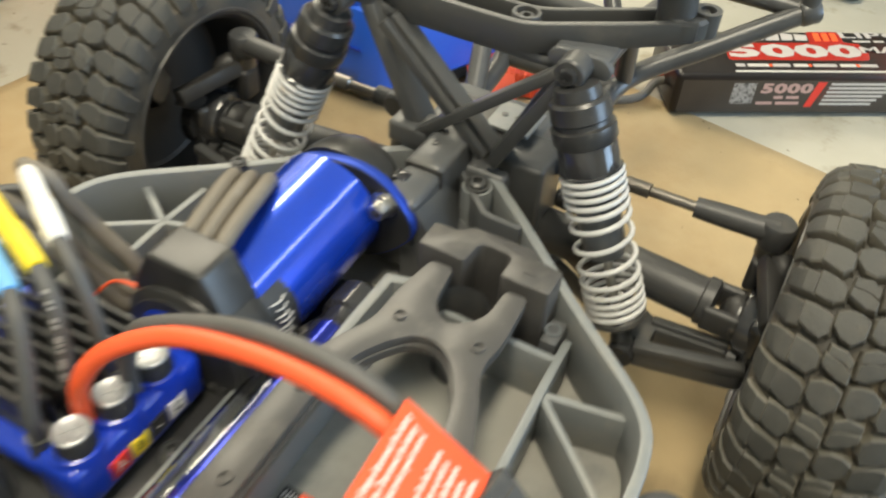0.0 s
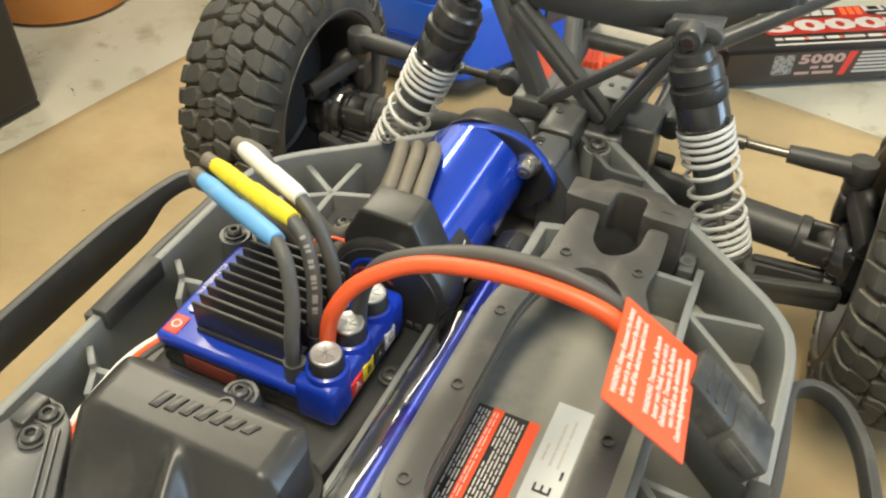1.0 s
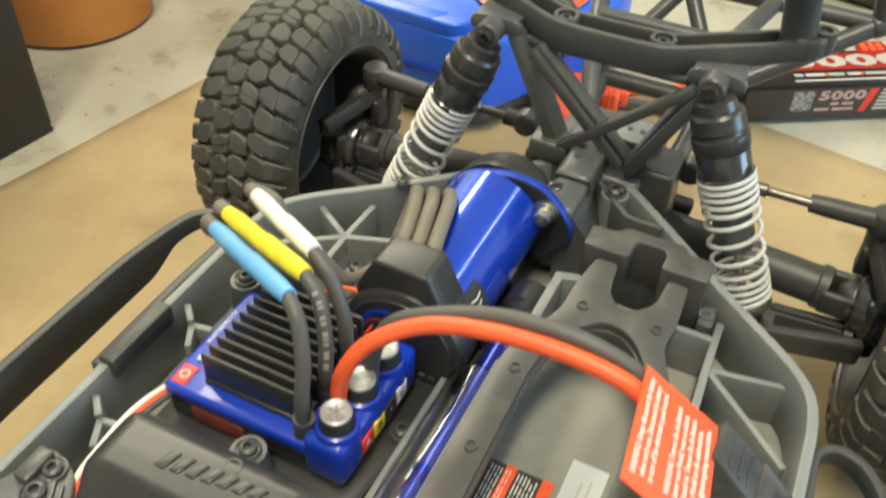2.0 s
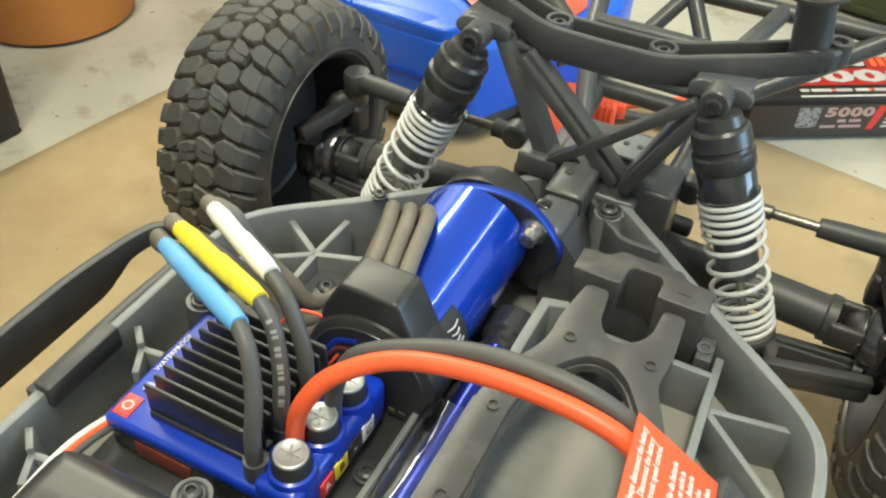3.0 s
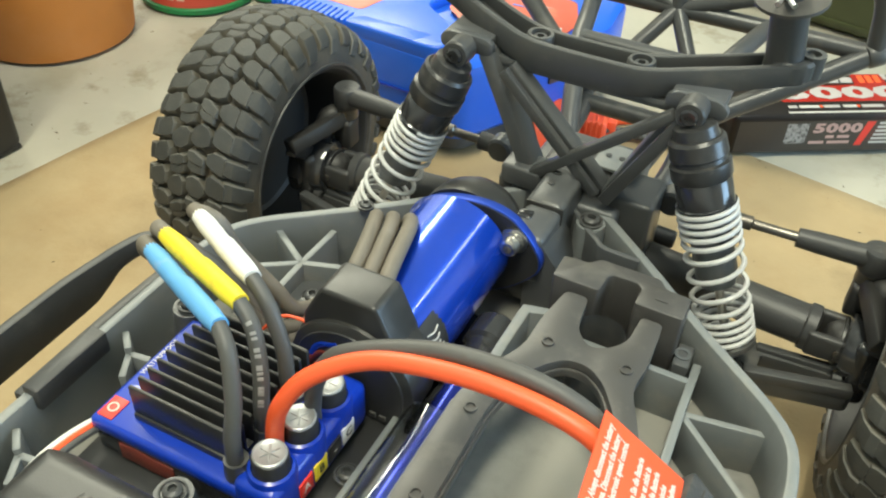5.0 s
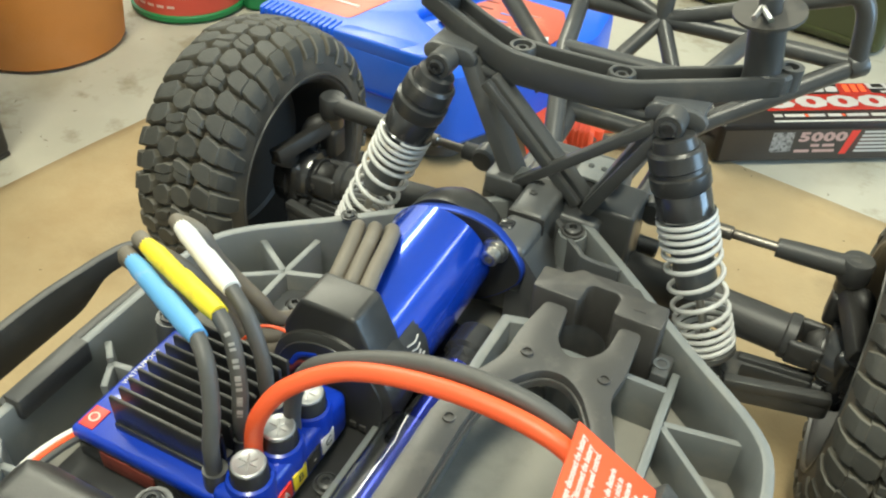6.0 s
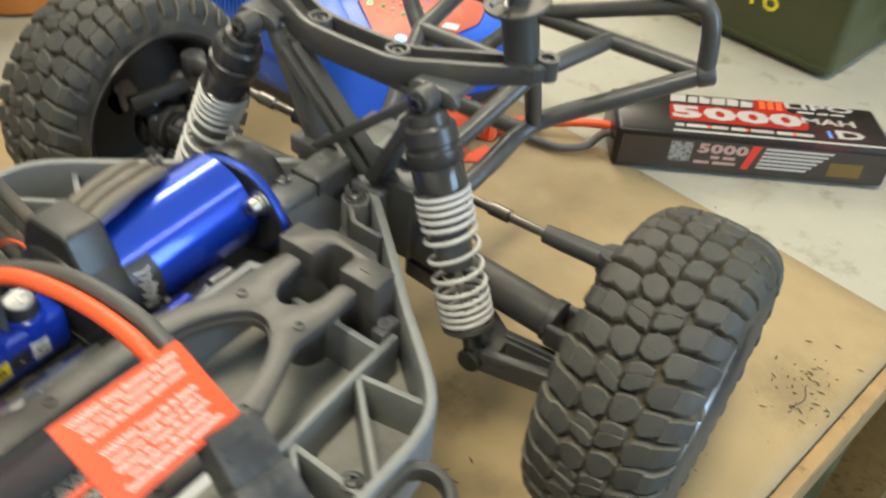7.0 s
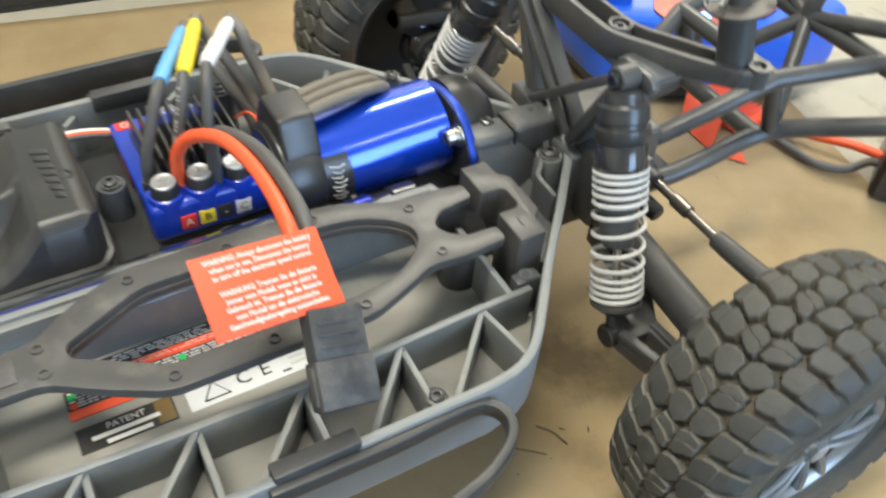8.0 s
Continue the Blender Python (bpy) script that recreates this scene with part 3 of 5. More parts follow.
def charger():
    t = thing("battery_charger", "blue plastic battery charger with red labels and lit indicators", "charger")
    foot_line = rounded([(-216, 126), (-104, 120), (-92, 124), (-46, 216), (-50, 262), (-196, 268)], [8, 10, 10, 10, 8, 8])
    high = lambda x: 62.5 if x < -125 else 62.5 - (x + 125) * 0.1
    bm = bmesh.new()
    rows = []
    cx, cy = -130, 190
    for f, k in ((0.0, 0.9), (0.12, 0.985), (0.3, 1.0), (0.86, 1.0), (0.96, 0.985), (1.0, 0.945)):
        rows.append([bm.verts.new((cx + (x - cx) * k, cy + (y - cy) * k, 12 + (high(x) - 12) * f)) for x, y in foot_line])
    n = len(rows[0])
    for a, b in zip(rows, rows[1:]):
        for i in range(n):
            bm.faces.new((a[i], a[(i + 1) % n], b[(i + 1) % n], b[i]))
    bm.faces.new(rows[0][::-1])
    bm.faces.new(rows[-1])
    body = part("body", bm, CHGBLUE, t)
    part("top_deck", prism(rounded([(-215, 127), (-107, 121.4), (-99, 138), (-136, 166), (-124.5, 210), (-113, 260), (-195, 266)], [7, 9, 5, 5, 20, 6, 7]), 58, 67, r=1.6, seg=3), CHGBLUE, t)
    part("seam", wall_line([(-212, 124.8), (-106, 119)], 0.8, 38, 39.2, 0), BLUEPL, body)
    part("underbody", prism([(cx + (x - cx) * 0.86, cy + (y - cy) * 0.86) for x, y in foot_line], 3, 12.2, r=1), BLACK, t)
    for x, y in ((-195, 142), (-112, 138), (-72, 214), (-185, 250)):
        part("foot", lathe([(6, 0.6), (6, 3.2)], (x, y, 0), (x, y, 1), 16), BLACK, t)
    for k in range(14):
        x = -211 + 3.5 * k
        y = 126 - (x + 216) * 0.0536
        part("vent_rib", box(x, x + 1.7, y - 0.5, y + 11, 53, 67.8, 0.5), CHGBLUE, t)
    part("finger_recess", prism(rounded([(-164, 126.5), (-158, 134), (-117, 134), (-123, 123)], 2), 66.8, 67.15, r=0.1), CHGBLUE, t)
    part("brand_label", prism(rounded([(-209, 142), (-163, 139.5), (-143, 222), (-196, 232)], 4), 66.8, 67.2, r=0.05), ORANGEPRINT, t, "orange-red printed label")
    bars = [[(-200 + 9 * k, 176 - 1.2 * k), (-193.5 + 9 * k, 175 - 1.2 * k), (-190.5 + 9 * k, 188 - 1.2 * k), (-197 + 9 * k, 189 - 1.2 * k)] for k in range(5)]
    bars += [[(-203, 157), (-166, 153.5), (-165.5, 155.6), (-202.5, 159)], [(-196, 197), (-152, 192), (-151, 197), (-195, 202)], [(-204, 162), (-176, 159), (-175.5, 161), (-203.5, 164)]]
    for pts in bars:
        part("print_bar", prism(pts, 67.15, 67.5, r=0.05), LABELGREY, t)
    tilt = Matrix.Rotation(radians(5.7), 4, "Y")
    pan = part("panel_label", prism(rounded([(-37, -5), (2, -34), (22, -30), (30, 25), (20, 50), (-15, 46)], 4), 0, 0.5, r=0.05, m=Matrix.Translation((-92, 180, 59.6)) @ tilt), ORANGEPRINT, t, "red control panel label with small lights")
    at = lambda x, y, z=0.5: (Matrix.Translation((-92, 180, 59.6)) @ tilt) @ Vector((x, y, z))
    random.seed(41)
    for k in range(12):
        p = at(-26 + 7 * (k % 6) + random.uniform(-1, 1), -4 + 9 * (k // 6) + 0.9 * (k % 6))
        part("indicator", lathe([(1.2, 0), (1.2, 0.7)], p, p + Vector((0, 0, 1)), 10), (LEDRED, YELLOW, PACKPRINT, GREENDOT)[random.randrange(4)], pan)
    for k in range(9):
        x, y = -22 + 13 * (k % 3), 12 + 9 * (k // 3)
        part("print_bar", prism([(x, y), (x + random.uniform(4, 9), y + 1), (x + 8, y + 2.6), (x + 0.5, y + 1.6)], 0.48, 0.75, r=0, m=Matrix.Translation((-92, 180, 59.6)) @ tilt), (FADEDRED, BLUEPRINT, PACKPINK)[k % 3], pan)
    for x, y in ((10.5, -23.9), (16.7, -9.5)):
        p = at(x, y)
        part("blue_lamp", lathe([(3.2, 0), (3.2, 0.8), (2.4, 1.3)], p, p + Vector((0, 0, 1)), 14), LEDBLUE, pan, "glowing blue indicator lamp")
    part("display", prism([(18, 4), (26, 8), (24, 14), (17, 10)], 0.5, 1.0, r=0.1, m=Matrix.Translation((-92, 180, 59.6)) @ tilt), WHITE, pan)
    part("green_lamp", box(-118.5, -115.5, 172, 174.5, 60, 62.9, 0.3), LEDGREEN, t, "glowing green indicator lamp")
    part("side_port", box(-8, 8, -1, 1, -5, 5, 0.4), BLACK, t, m=pose(-0.062, 0.183, 0.038, 0, 0, 63))


charger()


def flower_pot():
    t = thing("flower_pot", "round terracotta-coloured plant pot standing on the bench", "pot", at=(-393, 130, 0))
    part("body", lathe([(46, 0), (50, 1.5), (53, 30), (57, 80), (60, 112), (57, 111.8), (55, 90), (50, 8), (2, 7)], (0, 0, 0), (0, 0, 1), 48), TERRACOTTA, t)
    part("rim", lathe([(60.2, 111), (63, 112), (63, 132), (60, 133), (57.2, 130), (57.2, 112)], (0, 0, 0), (0, 0, 1), 48, cap=False), TERRACOTTA, t, "thick rolled pot rim")


def compound_can():
    t = thing("compound_bottle", "silver and red tin of rubbing compound with a green base", "can", at=(-352, 226, 0))
    part("base", lathe([(40, 0), (41, 1), (41, 4), (39.6, 5)], (0, 0, 0), (0, 0, 1), 40), GREENPL, t, "green moulded base")
    part("red_band", lathe([(39.2, 5), (39.2, 17)], (0, 0, 0), (0, 0, 1), 40, cap=False), LABELRED, t, "red label band")
    part("silver_label", lathe([(39.2, 17.1), (39.2, 52), (39, 52)], (0, 0, 0), (0, 0, 1), 40, cap=False), LABELGREY, t, "silver printed label")
    part("upper", lathe([(39, 52.1), (39, 104), (36, 110), (2, 111)], (0, 0, 0), (0, 0, 1), 40), LABELRED, t)
    part("green_side", lathe([(9, 0), (10, 1), (10, 70), (9, 71)], (46, 18, 0), (46, 18, 1), 20), GREENPL, t)
    word = "RUBBING COMPOUND"
    for i, ch in enumerate(word):
        if ch == " ":
            continue
        a = radians(-128 + 5.4 * (i - 1.0))
        m = pose(39.5 * MM * math.cos(a), 39.5 * MM * math.sin(a), 30 * MM, 90, 0, math.degrees(a) + 90)
        letters(ch, 5.0, BLACKPRINT, t, m, name="letter")
    for k in range(6):
        a0 = radians(-120 + 11 * k)
        m = pose(39.4 * MM * math.cos(a0), 39.4 * MM * math.sin(a0), 23 * MM, 90, 0, math.degrees(a0) + 90)
        part("print_bar", box(-3, 3, -0.7, 0.7, -0.05, 0.1, 0), BLACKPRINT, t, m=m)
    for k in range(5):
        a0 = radians(-112 + 11 * k)
        m = pose(39.4 * MM * math.cos(a0), 39.4 * MM * math.sin(a0), 11 * MM, 90, 0, math.degrees(a0) + 90)
        part("print_bar", box(-2.6, 2.6, -0.9, 0.9, -0.05, 0.1, 0), PINKPRINT, t, m=m)


def ammo_can():
    t = thing("ammo_can", "olive-green steel ammunition can with yellow stencilled digits", "metal box", at=(103, 399, 0), turn=-11)
    part("body", box(-170, 0, 0, 120, 0, 150, 7, 4), OLIVE, t)
    part("lid", box(-174, 4, -4, 124, 150.3, 172, 5, 3), OLIVE, t, "olive steel lid")
    part("seam", box(-166, -4, -0.8, 0.3, 6, 9, 0.4), OLIVE, t)
    letters("2518", 19, YELLOW, t, pose(-76 * MM, -0.2 * MM, 39 * MM, 90, 0, 0), name="stencil", squeeze=1.05)
    r = thing("steel_canister", "dark green round canister behind the metal box", "canister", at=(146, 546, 0))
    part("body", lathe([(38, 0), (41, 2), (41, 128), (38, 132), (2, 133)], (0, 0, 0), (0, 0, 1), 36), OLIVE, r)


def dark_box():
    t = thing("speaker_box", "dark grey box with rounded edges at the end of the bench", "box", at=(-305, 21, 0), turn=-8)
    part("body", box(-150, 0, -230, 0, 1, 150, 4, 3), BOXDARK, t)
    part("base_plate", box(-149, -1, -229, -1, -0.4, 2.4, 0.5), BOXDARK, t)


def marker_pen():
    t = thing("marker_pen", "grey-green marker pen lying on the bench", "pen")
    a, b = Vector((-352, 277, 5.2)), Vector((-309, 266, 5.2))
    part("barrel", lathe([(4.2, 0), (5, 1), (5, 26), (4.6, 27)], a, b, 18), OLIVE, t)
    part("cap", lathe([(5.2, 27), (5.3, 40), (4.2, 44), (2, 45)], a, b, 18), LABELGREY, t, "pale grey pen cap")


marker_pen()
flower_pot()
compound_can()
ammo_can()
dark_box()

# ---- the truck ----
TRUCK = thing("rc_truck", "radio-controlled short-course truck without its body shell, standing on brown paper", "toy truck")

SCREW_ME = None


def screw(x, y, z, parent, tilt=None, scale=1.0):
    """A round-headed hex screw in a raised ring."""
    global SCREW_ME
    if SCREW_ME is None:
        bm = lathe([(3.6, 0), (3.7, 0.9), (3.2, 1.0), (3.0, 0.5), (2.6, 0.5), (2.5, 1.6), (1.9, 2.1), (1.25, 2.15)], (0, 0, 0), (0, 0, 1), 18, cap=False)
        lathe([(1.25, 2.15), (1.2, 0.9), (0.1, 0.9)], (0, 0, 0), (0, 0, 1), 6, bm, cap=False)
        SCREW_ME = finish(bm, "screw", BLACK)
    m = pose(x * MM, y * MM, z * MM) @ (tilt or Matrix()) @ Matrix.Diagonal((scale, scale, scale, 1))
    return part("screw", SCREW_ME, None, parent, m=m)


# chassis tub
RIM_R = [(14, 11), (36, -8), (61, -31), (85, -51), (92.5, -60), (94.8, -72), (94.8, -110), (94.8, -150), (94.8, -190), (92, -240), (80, -275), (60, -290)]
RIM = [(-x, y) for x, y in RIM_R[::-1]] + RIM_R
CHASSIS = part("chassis", prism(RIM[::-1], 58, 61.8, r=0.8), DUSTYGREY, TRUCK, "grey nylon chassis tub with ribbed pockets")
part("rim_wall", wall_line(rounded(RIM, 6, 3)[4:-4], 3.4, 61.7, 86.8, 0.9), GREY, CHASSIS)


def rib(points, z1=81.0, thick=2.2, name="rib"):
    part(name, wall_line(points, thick, 61.6, z1, 0.5), GREY, CHASSIS)


rib([(62.5, -38), (62.8, -58), (64, -91), (65, -126), (64.5, -161), (63, -196), (61, -231)], 80, 2.6)
NODES = [(63.2, -58), (64.3, -89), (65.2, -123), (64.8, -156), (63.2, -188)]
for i, (x, y) in enumerate(NODES):
    if i == 0:
        rib([(x, y), (87, -54)], 79)
        rib([(x, y), (91, -84)], 79)
    else:
        rib([(x, y), (92, y - 1)], 78)
        rib([(x, y), (92, y - 24)], 79)
rib([(11, -210), (10.5, -150), (10.4, -95), (10, -66), (10.2, -49), (17, -47.2)], 88, 3.2, "tray_wall")
rib([(17.5, -46.5), (30, -46), (62, -46)], 80, 2.4, "tray_wall")
part("tray_lip", box(6.5, 9.5, -210, -92, 80, 89.5, 1.0), GREY, CHASSIS)
part("front_bulkhead", box(11, 65, -214, -209, 61.9, 88, 1.0), GREY, CHASSIS)
LX = (-65, -59.6)
for dx, dy in ((-16.5, 10.5), (0.5, 19.5), (20, 7), (-20, -14), (0.5, -17)):
    rib([LX, (LX[0] + dx, LX[1] + dy)], 82, 2.4)
rib([(-44, -74), (-46, -96), (-52, -104)], 80, 2.4)
for y in (-115, -156):
    rib([(-92, y + 3), (-86.5, y - 2)], 83, 2.2)
    rib([(-86.5, y - 2), (-79.5, y - 1)], 81, 2.2)
    rib([(-86.5, y - 2), (-82, y - 10)], 81, 2.2)
part("floor_boss", lathe([(9, 61.9), (8.4, 75), (7.4, 75.5)], (-57, -66, 0), (-57, -66, 1), 24), CHARCOAL, CHASSIS)
part("floor_plate", prism(rounded([(-78, -160), (-12, -160), (-8, -120), (-8, -96), (-40, -96), (-78, -100)], 5), 61.9, 74.5, r=1), ANODBLACK, CHASSIS)
for x, y, z in ((-57, -66, 75), (-10.5, -119.5, 75.4), (86, -88, 77), (-78.5, -98, 88), (-39.7, -151.3, 88)):
    if z > 77:
        part("screw_boss", lathe([(6.2, 61.9), (5.6, z - 5), (5.0, z - 0.2)], (x, y, 0), (x, y, 1), 16), CHARCOAL if z > 85 else GREY, CHASSIS)
    screw(x, y, z, CHASSIS)
for side in (-1, 1):
    cx, y0, y1 = (-94.0, -145, -118.8) if side < 0 else (93.6, -144, -118)
    part("rim_clip", prism(rounded([(cx - 2.9, y0), (cx + 2.9, y0), (cx + 2.9, y1), (cx - 2.9, y1)], 1), 81.5, 89.2, r=0.9), NERF, CHASSIS, "black nylon clip over the rim")


def strip(path, heights, thick, name, parent, mat, label=""):
    """An upright strip bent along a path, with its own height at each point."""
    pts = curve_points(path, 6)
    hs = [v.z for v in curve_points([(0, 0, h) for h in heights], 6)]
    bm = bmesh.new()
    rows = []
    for i, p in enumerate(pts):
        d = (pts[min(i + 1, len(pts) - 1)] - pts[max(i - 1, 0)])
        d.z = 0
        d.normalize()
        n = Vector((-d.y, d.x, 0)) * thick / 2
        h = Vector((0, 0, hs[i] / 2))
        rows.append([bm.verts.new(q) for q in (p + n - h, p + n + h, p - n + h, p - n - h)])
    for a, c in zip(rows, rows[1:]):
        for i in range(4):
            bm.faces.new((a[i], a[(i + 1) % 4], c[(i + 1) % 4], c[i]))
    bm.faces.new(rows[0][::-1])
    bm.faces.new(rows[-1])
    bmesh.ops.recalc_face_normals(bm, faces=bm.faces)
    bevelled(bm, 0.7, 2, 50)
    part(name, bm, mat, parent, label)


strip([(97.5, -146, 83), (98, -110, 82.5), (97, -84, 82), (98.5, -77, 81), (103.5, -74, 80.5), (110, -76, 80), (115.5, -83.5, 80), (120, -96, 80), (125, -125, 80), (127, -170, 80), (126, -225, 80), (110, -250, 80)],
      [6, 6, 6, 6, 6.5, 7, 7, 8, 9, 10, 10, 10], 3.0, "nerf_bar", TRUCK, NERF, "black nylon side guard bar")
strip([(-98, -146, 83), (-99, -110, 82.5), (-99, -84, 82), (-103, -74, 81), (-110, -70.5, 80.5), (-117.5, -75, 80), (-121, -84, 79), (-122.5, -91, 76.5), (-123.3, -97, 75), (-124, -110, 74.6), (-124.5, -140, 74), (-124.5, -180, 73.6), (-123, -230, 73.6), (-106, -252, 74)],
      [6, 6, 6, 6, 6, 7, 8, 12, 15, 16.5, 17, 17, 16, 13], 3.4, "nerf_bar", TRUCK, NERF, "black nylon side guard bar")

# battery tray labels
LZ = 61.8
part("caution_label", box(13.5, 33.5, -188, -107, LZ, LZ + 0.25, 0), BLACKPRINT, CHASSIS, "black and red instruction sticker")
for x0, x1 in ((18.5, 22), (30, 33.6)):
    part("red_band", box(x0, x1, -188.1, -106.9, LZ + 0.1, LZ + 0.4, 0), TAGRED, CHASSIS)
random.seed(3)
for k in range(12):
    x = 14.3 + 1.05 * k if k < 4 else (19.1 + 1.05 * (k - 4) if k < 6 else (22.8 + 1.15 * (k - 6)))
    y = -187.0
    while y < -110:
        l = random.uniform(1.2, 5)
        part("print_bar", box(x, x + 0.42, y, min(y + l, -108.5), LZ + 0.3, LZ + 0.5, 0), WHITE if k < 4 or k > 5 else PINKPRINT, CHASSIS)
        y += l + random.uniform(0.5, 0.9) if random.random() < 0.93 else l + 6
for y, mat in ((-150, GREENDOT), (-150, TAGRED), (-186, GREENDOT), (-186, TAGRED)):
    part("print_dot", lathe([(1.3, 0), (1.3, 0.3)], (24.6 if mat is GREENDOT else 28.4, y, LZ + 0.35), (24.6 if mat is GREENDOT else 28.4, y, LZ + 1), 12), mat, CHASSIS)
part("white_label", box(35.6, 47, -154, -96, LZ, LZ + 0.25, 0), LABELWHITE, CHASSIS, "white paper sticker with printed marks")
turned = lambda x, y: pose(x * MM, y * MM, (LZ + 0.4) * MM, 0, 0, 90)
letters("C", 5.5, BLACKPRINT, CHASSIS, turned(41.5, -135), name="mark")
letters("E", 5.5, BLACKPRINT, CHASSIS, turned(41.5, -127.5), name="mark")
part("triangle_mark", tube([(45, -149, LZ + 0.4), (45, -140.5, LZ + 0.4), (38.5, -145, LZ + 0.4), (45, -149, LZ + 0.4)], 0.3, 6), BLACKPRINT, CHASSIS)
for x, y0, y1 in ((37.6, -118, -114.6), (37.6, -114, -111.8), (40.2, -119, -114), (40.2, -113.3, -107.5), (40.2, -106.8, -103), (42.7, -119, -111.8), (42.7, -111, -108.6), (42.7, -107.8, -101)):
    part("print_bar", box(x, x + 0.8, y0, y1, LZ + 0.2, LZ + 0.42, 0), LABELGREY, CHASSIS)
part("print_bar", box(44.6, 45.4, -122.5, -119.5, LZ + 0.2, LZ + 0.42, 0), BLACKPRINT, CHASSIS)
part("patent_label", box(37.5, 47, -188, -158, LZ, LZ + 0.25, 0), BLACKPRINT, CHASSIS, "black sticker with small white print")
letters("PATENT", 2.4, WHITE, CHASSIS, turned(40, -173), name="word")
for x, y0, y1 in ((42, -184, -163), (44.8, -180, -166)):
    part("print_bar", box(x, x + 1.5, y0, y1, LZ + 0.2, LZ + 0.42, 0), WHITE, CHASSIS)
part("gold_patch", box(37.9, 46.6, -164, -158.6, LZ + 0.1, LZ + 0.35, 0), GOLDPRINT, CHASSIS)


# hold-down strap over the battery tray
def strap():
    outer = rounded([(20, -42), (27, -42), (28.5, -56), (34, -61.5), (40, -58), (43, -53), (43.5, -42), (50, -42), (51, -60), (49.5, -70), (54, -80), (60, -95), (60, -160), (50, -178), (42, -190), (42, -214), (26, -214), (26, -190), (17, -178), (8.5, -160), (8.5, -94), (11, -83), (17.5, -69), (17.5, -57)], [2, 2, 4, 5, 4, 4, 2, 2, 5, 4, 5, 5, 5, 5, 5, 2, 2, 5, 5, 5, 5, 5, 5, 5])
    inner = rounded([(25, -73.5), (30, -68.5), (36, -68), (42, -72), (48.5, -82), (51, -96), (51, -157), (43, -170), (36, -182), (31, -182), (25, -170), (18.5, -157), (17.8, -95), (20, -82)], 4)
    st = part("battery_strap", prism(outer, 90.4, 94.0, [inner], r=0.8), STRAP, TRUCK, "dark grey nylon battery hold-down strap")
    part("edge_rail", wall_line(inner, 1.2, 88.0, 90.9, 0.2, closed=True), STRAP, st)
    for x, y in ((23, -65), (46, -64.5), (14, -97), (55.6, -97), (14, -127), (55.6, -127), (14, -159), (55.6, -157), (29, -189), (39, -189)):
        part("boss_ring", lathe([(1.9, 94.1), (1.8, 94.7), (1.3, 94.7), (1.2, 94.15)], (x, y, 0), (x, y, 1), 14, cap=False), STRAP, st)
    part("logo_mark", box(29.5, 38.5, -210, -196, 94.1, 94.6, 0.2), STRAP, st, "raised logo shape")


strap()


def strap_block():
    outline = rounded([(14, -39.5), (29, -39.5), (29.5, -32), (31, -30.5), (38.5, -30.5), (40, -32), (40, -39.5), (55, -39.5), (55, -29), (47, -28.5), (44, -25), (25, -25), (22, -28.5), (14, -29)], 1.2)
    b = part("strap_block", prism(outline, 62, 96, r=0.7), STRAP, TRUCK, "dark grey nylon strap catch block")
    part("floor_ring", lathe([(7.5, 62), (8.2, 88)], (33.5, -49, 0), (33.5, -49, 1), 20, cap=False), BLACK, b)
    part("arrow_mark", box(45, 49, -35, -34.3, 95.9, 96.25, 0.05), STRAP, b)
    part("side_lug", box(55.2, 60.5, -42, -32, 62, 80.6, 1), CHARCOAL, b)
    part("lug_hole", lathe([(2.6, 0), (2.6, 0.6), (1.6, 0.6), (1.5, 0.1)], (57.4, -37, 80.4), (57.4, -37, 82), 16), SHAFTGREY, b)


strap_block()

# centre drive shaft in its clear cover
part("drive_shaft", rod((4.5, -70, 82), (4.5, -280, 82), 4.4, seg=24), SHAFTBLUE, TRUCK, "dark blue centre drive shaft")
CP = part("shaft_coupler", lathe([(4, 0), (6.2, 1), (6.2, 7), (5, 8), (5, 12), (7.4, 13), (7.6, 22), (6.4, 24), (6.4, 30), (7.8, 31), (7.8, 40), (6, 42)], (3.0, -92, 77.5), (3.0, -50, 76.5), 24), GLOSS, TRUCK, "glossy black drive shaft coupler")
# Bright metal caps, added for the small glints on the dark coupler.
for a in (20, 80, 140):
    q = radians(a)
    part("glint_cap", lathe([(1.5, 0), (1.5, 1.0), (0.8, 1.0), (0.7, 0.4)], (3.0 + 7.2 * math.cos(q), -74, 77.1 + 7.2 * math.sin(q)), (3.0 + 9 * math.cos(q), -74, 77.1 + 9 * math.sin(q)), 10), WASHER, CP)
# No plate is known here: added to darken the grey floor beside the motor.
part("black_floor_plate", box(-13, 8.2, -92, -40, 61.9, 69, 2), GLOSS, TRUCK, "shiny black plate added to darken the floor under the coupler")


def shaft_cover():
    """A thin clear half tube, slightly wavy along its length."""
    n, rows = 14, []
    bm = bmesh.new()
    for j in range(37):
        y = -97 - 117 * j / 36
        loop = []
        for radius, steps in ((9.2, range(n + 1)), (8.5, range(n, -1, -1))):
            for i in steps:
                a = math.pi * i / n
                q = radius + 0.45 * noise.noise((y / 13, 2.0 * a, 1.7))
                loop.append(bm.verts.new((3.6 + q * math.cos(a), y, 79.5 + q * math.sin(a))))
        rows.append(loop)
    k = len(rows[0])
    for p, q in zip(rows, rows[1:]):
        for i in range(k):
            bm.faces.new((p[i], p[(i + 1) % k], q[(i + 1) % k], q[i]))
    bm.faces.new(rows[0][::-1])
    bm.faces.new(rows[-1])
    part("shaft_cover", bm, TUBCOVER, TRUCK, "clear plastic drive shaft cover").visible_shadow = False


shaft_cover()
part("shaft_trough", box(-8.0, -6.2, -214, -96, 61.9, 80, 0.5), GREY, TRUCK)


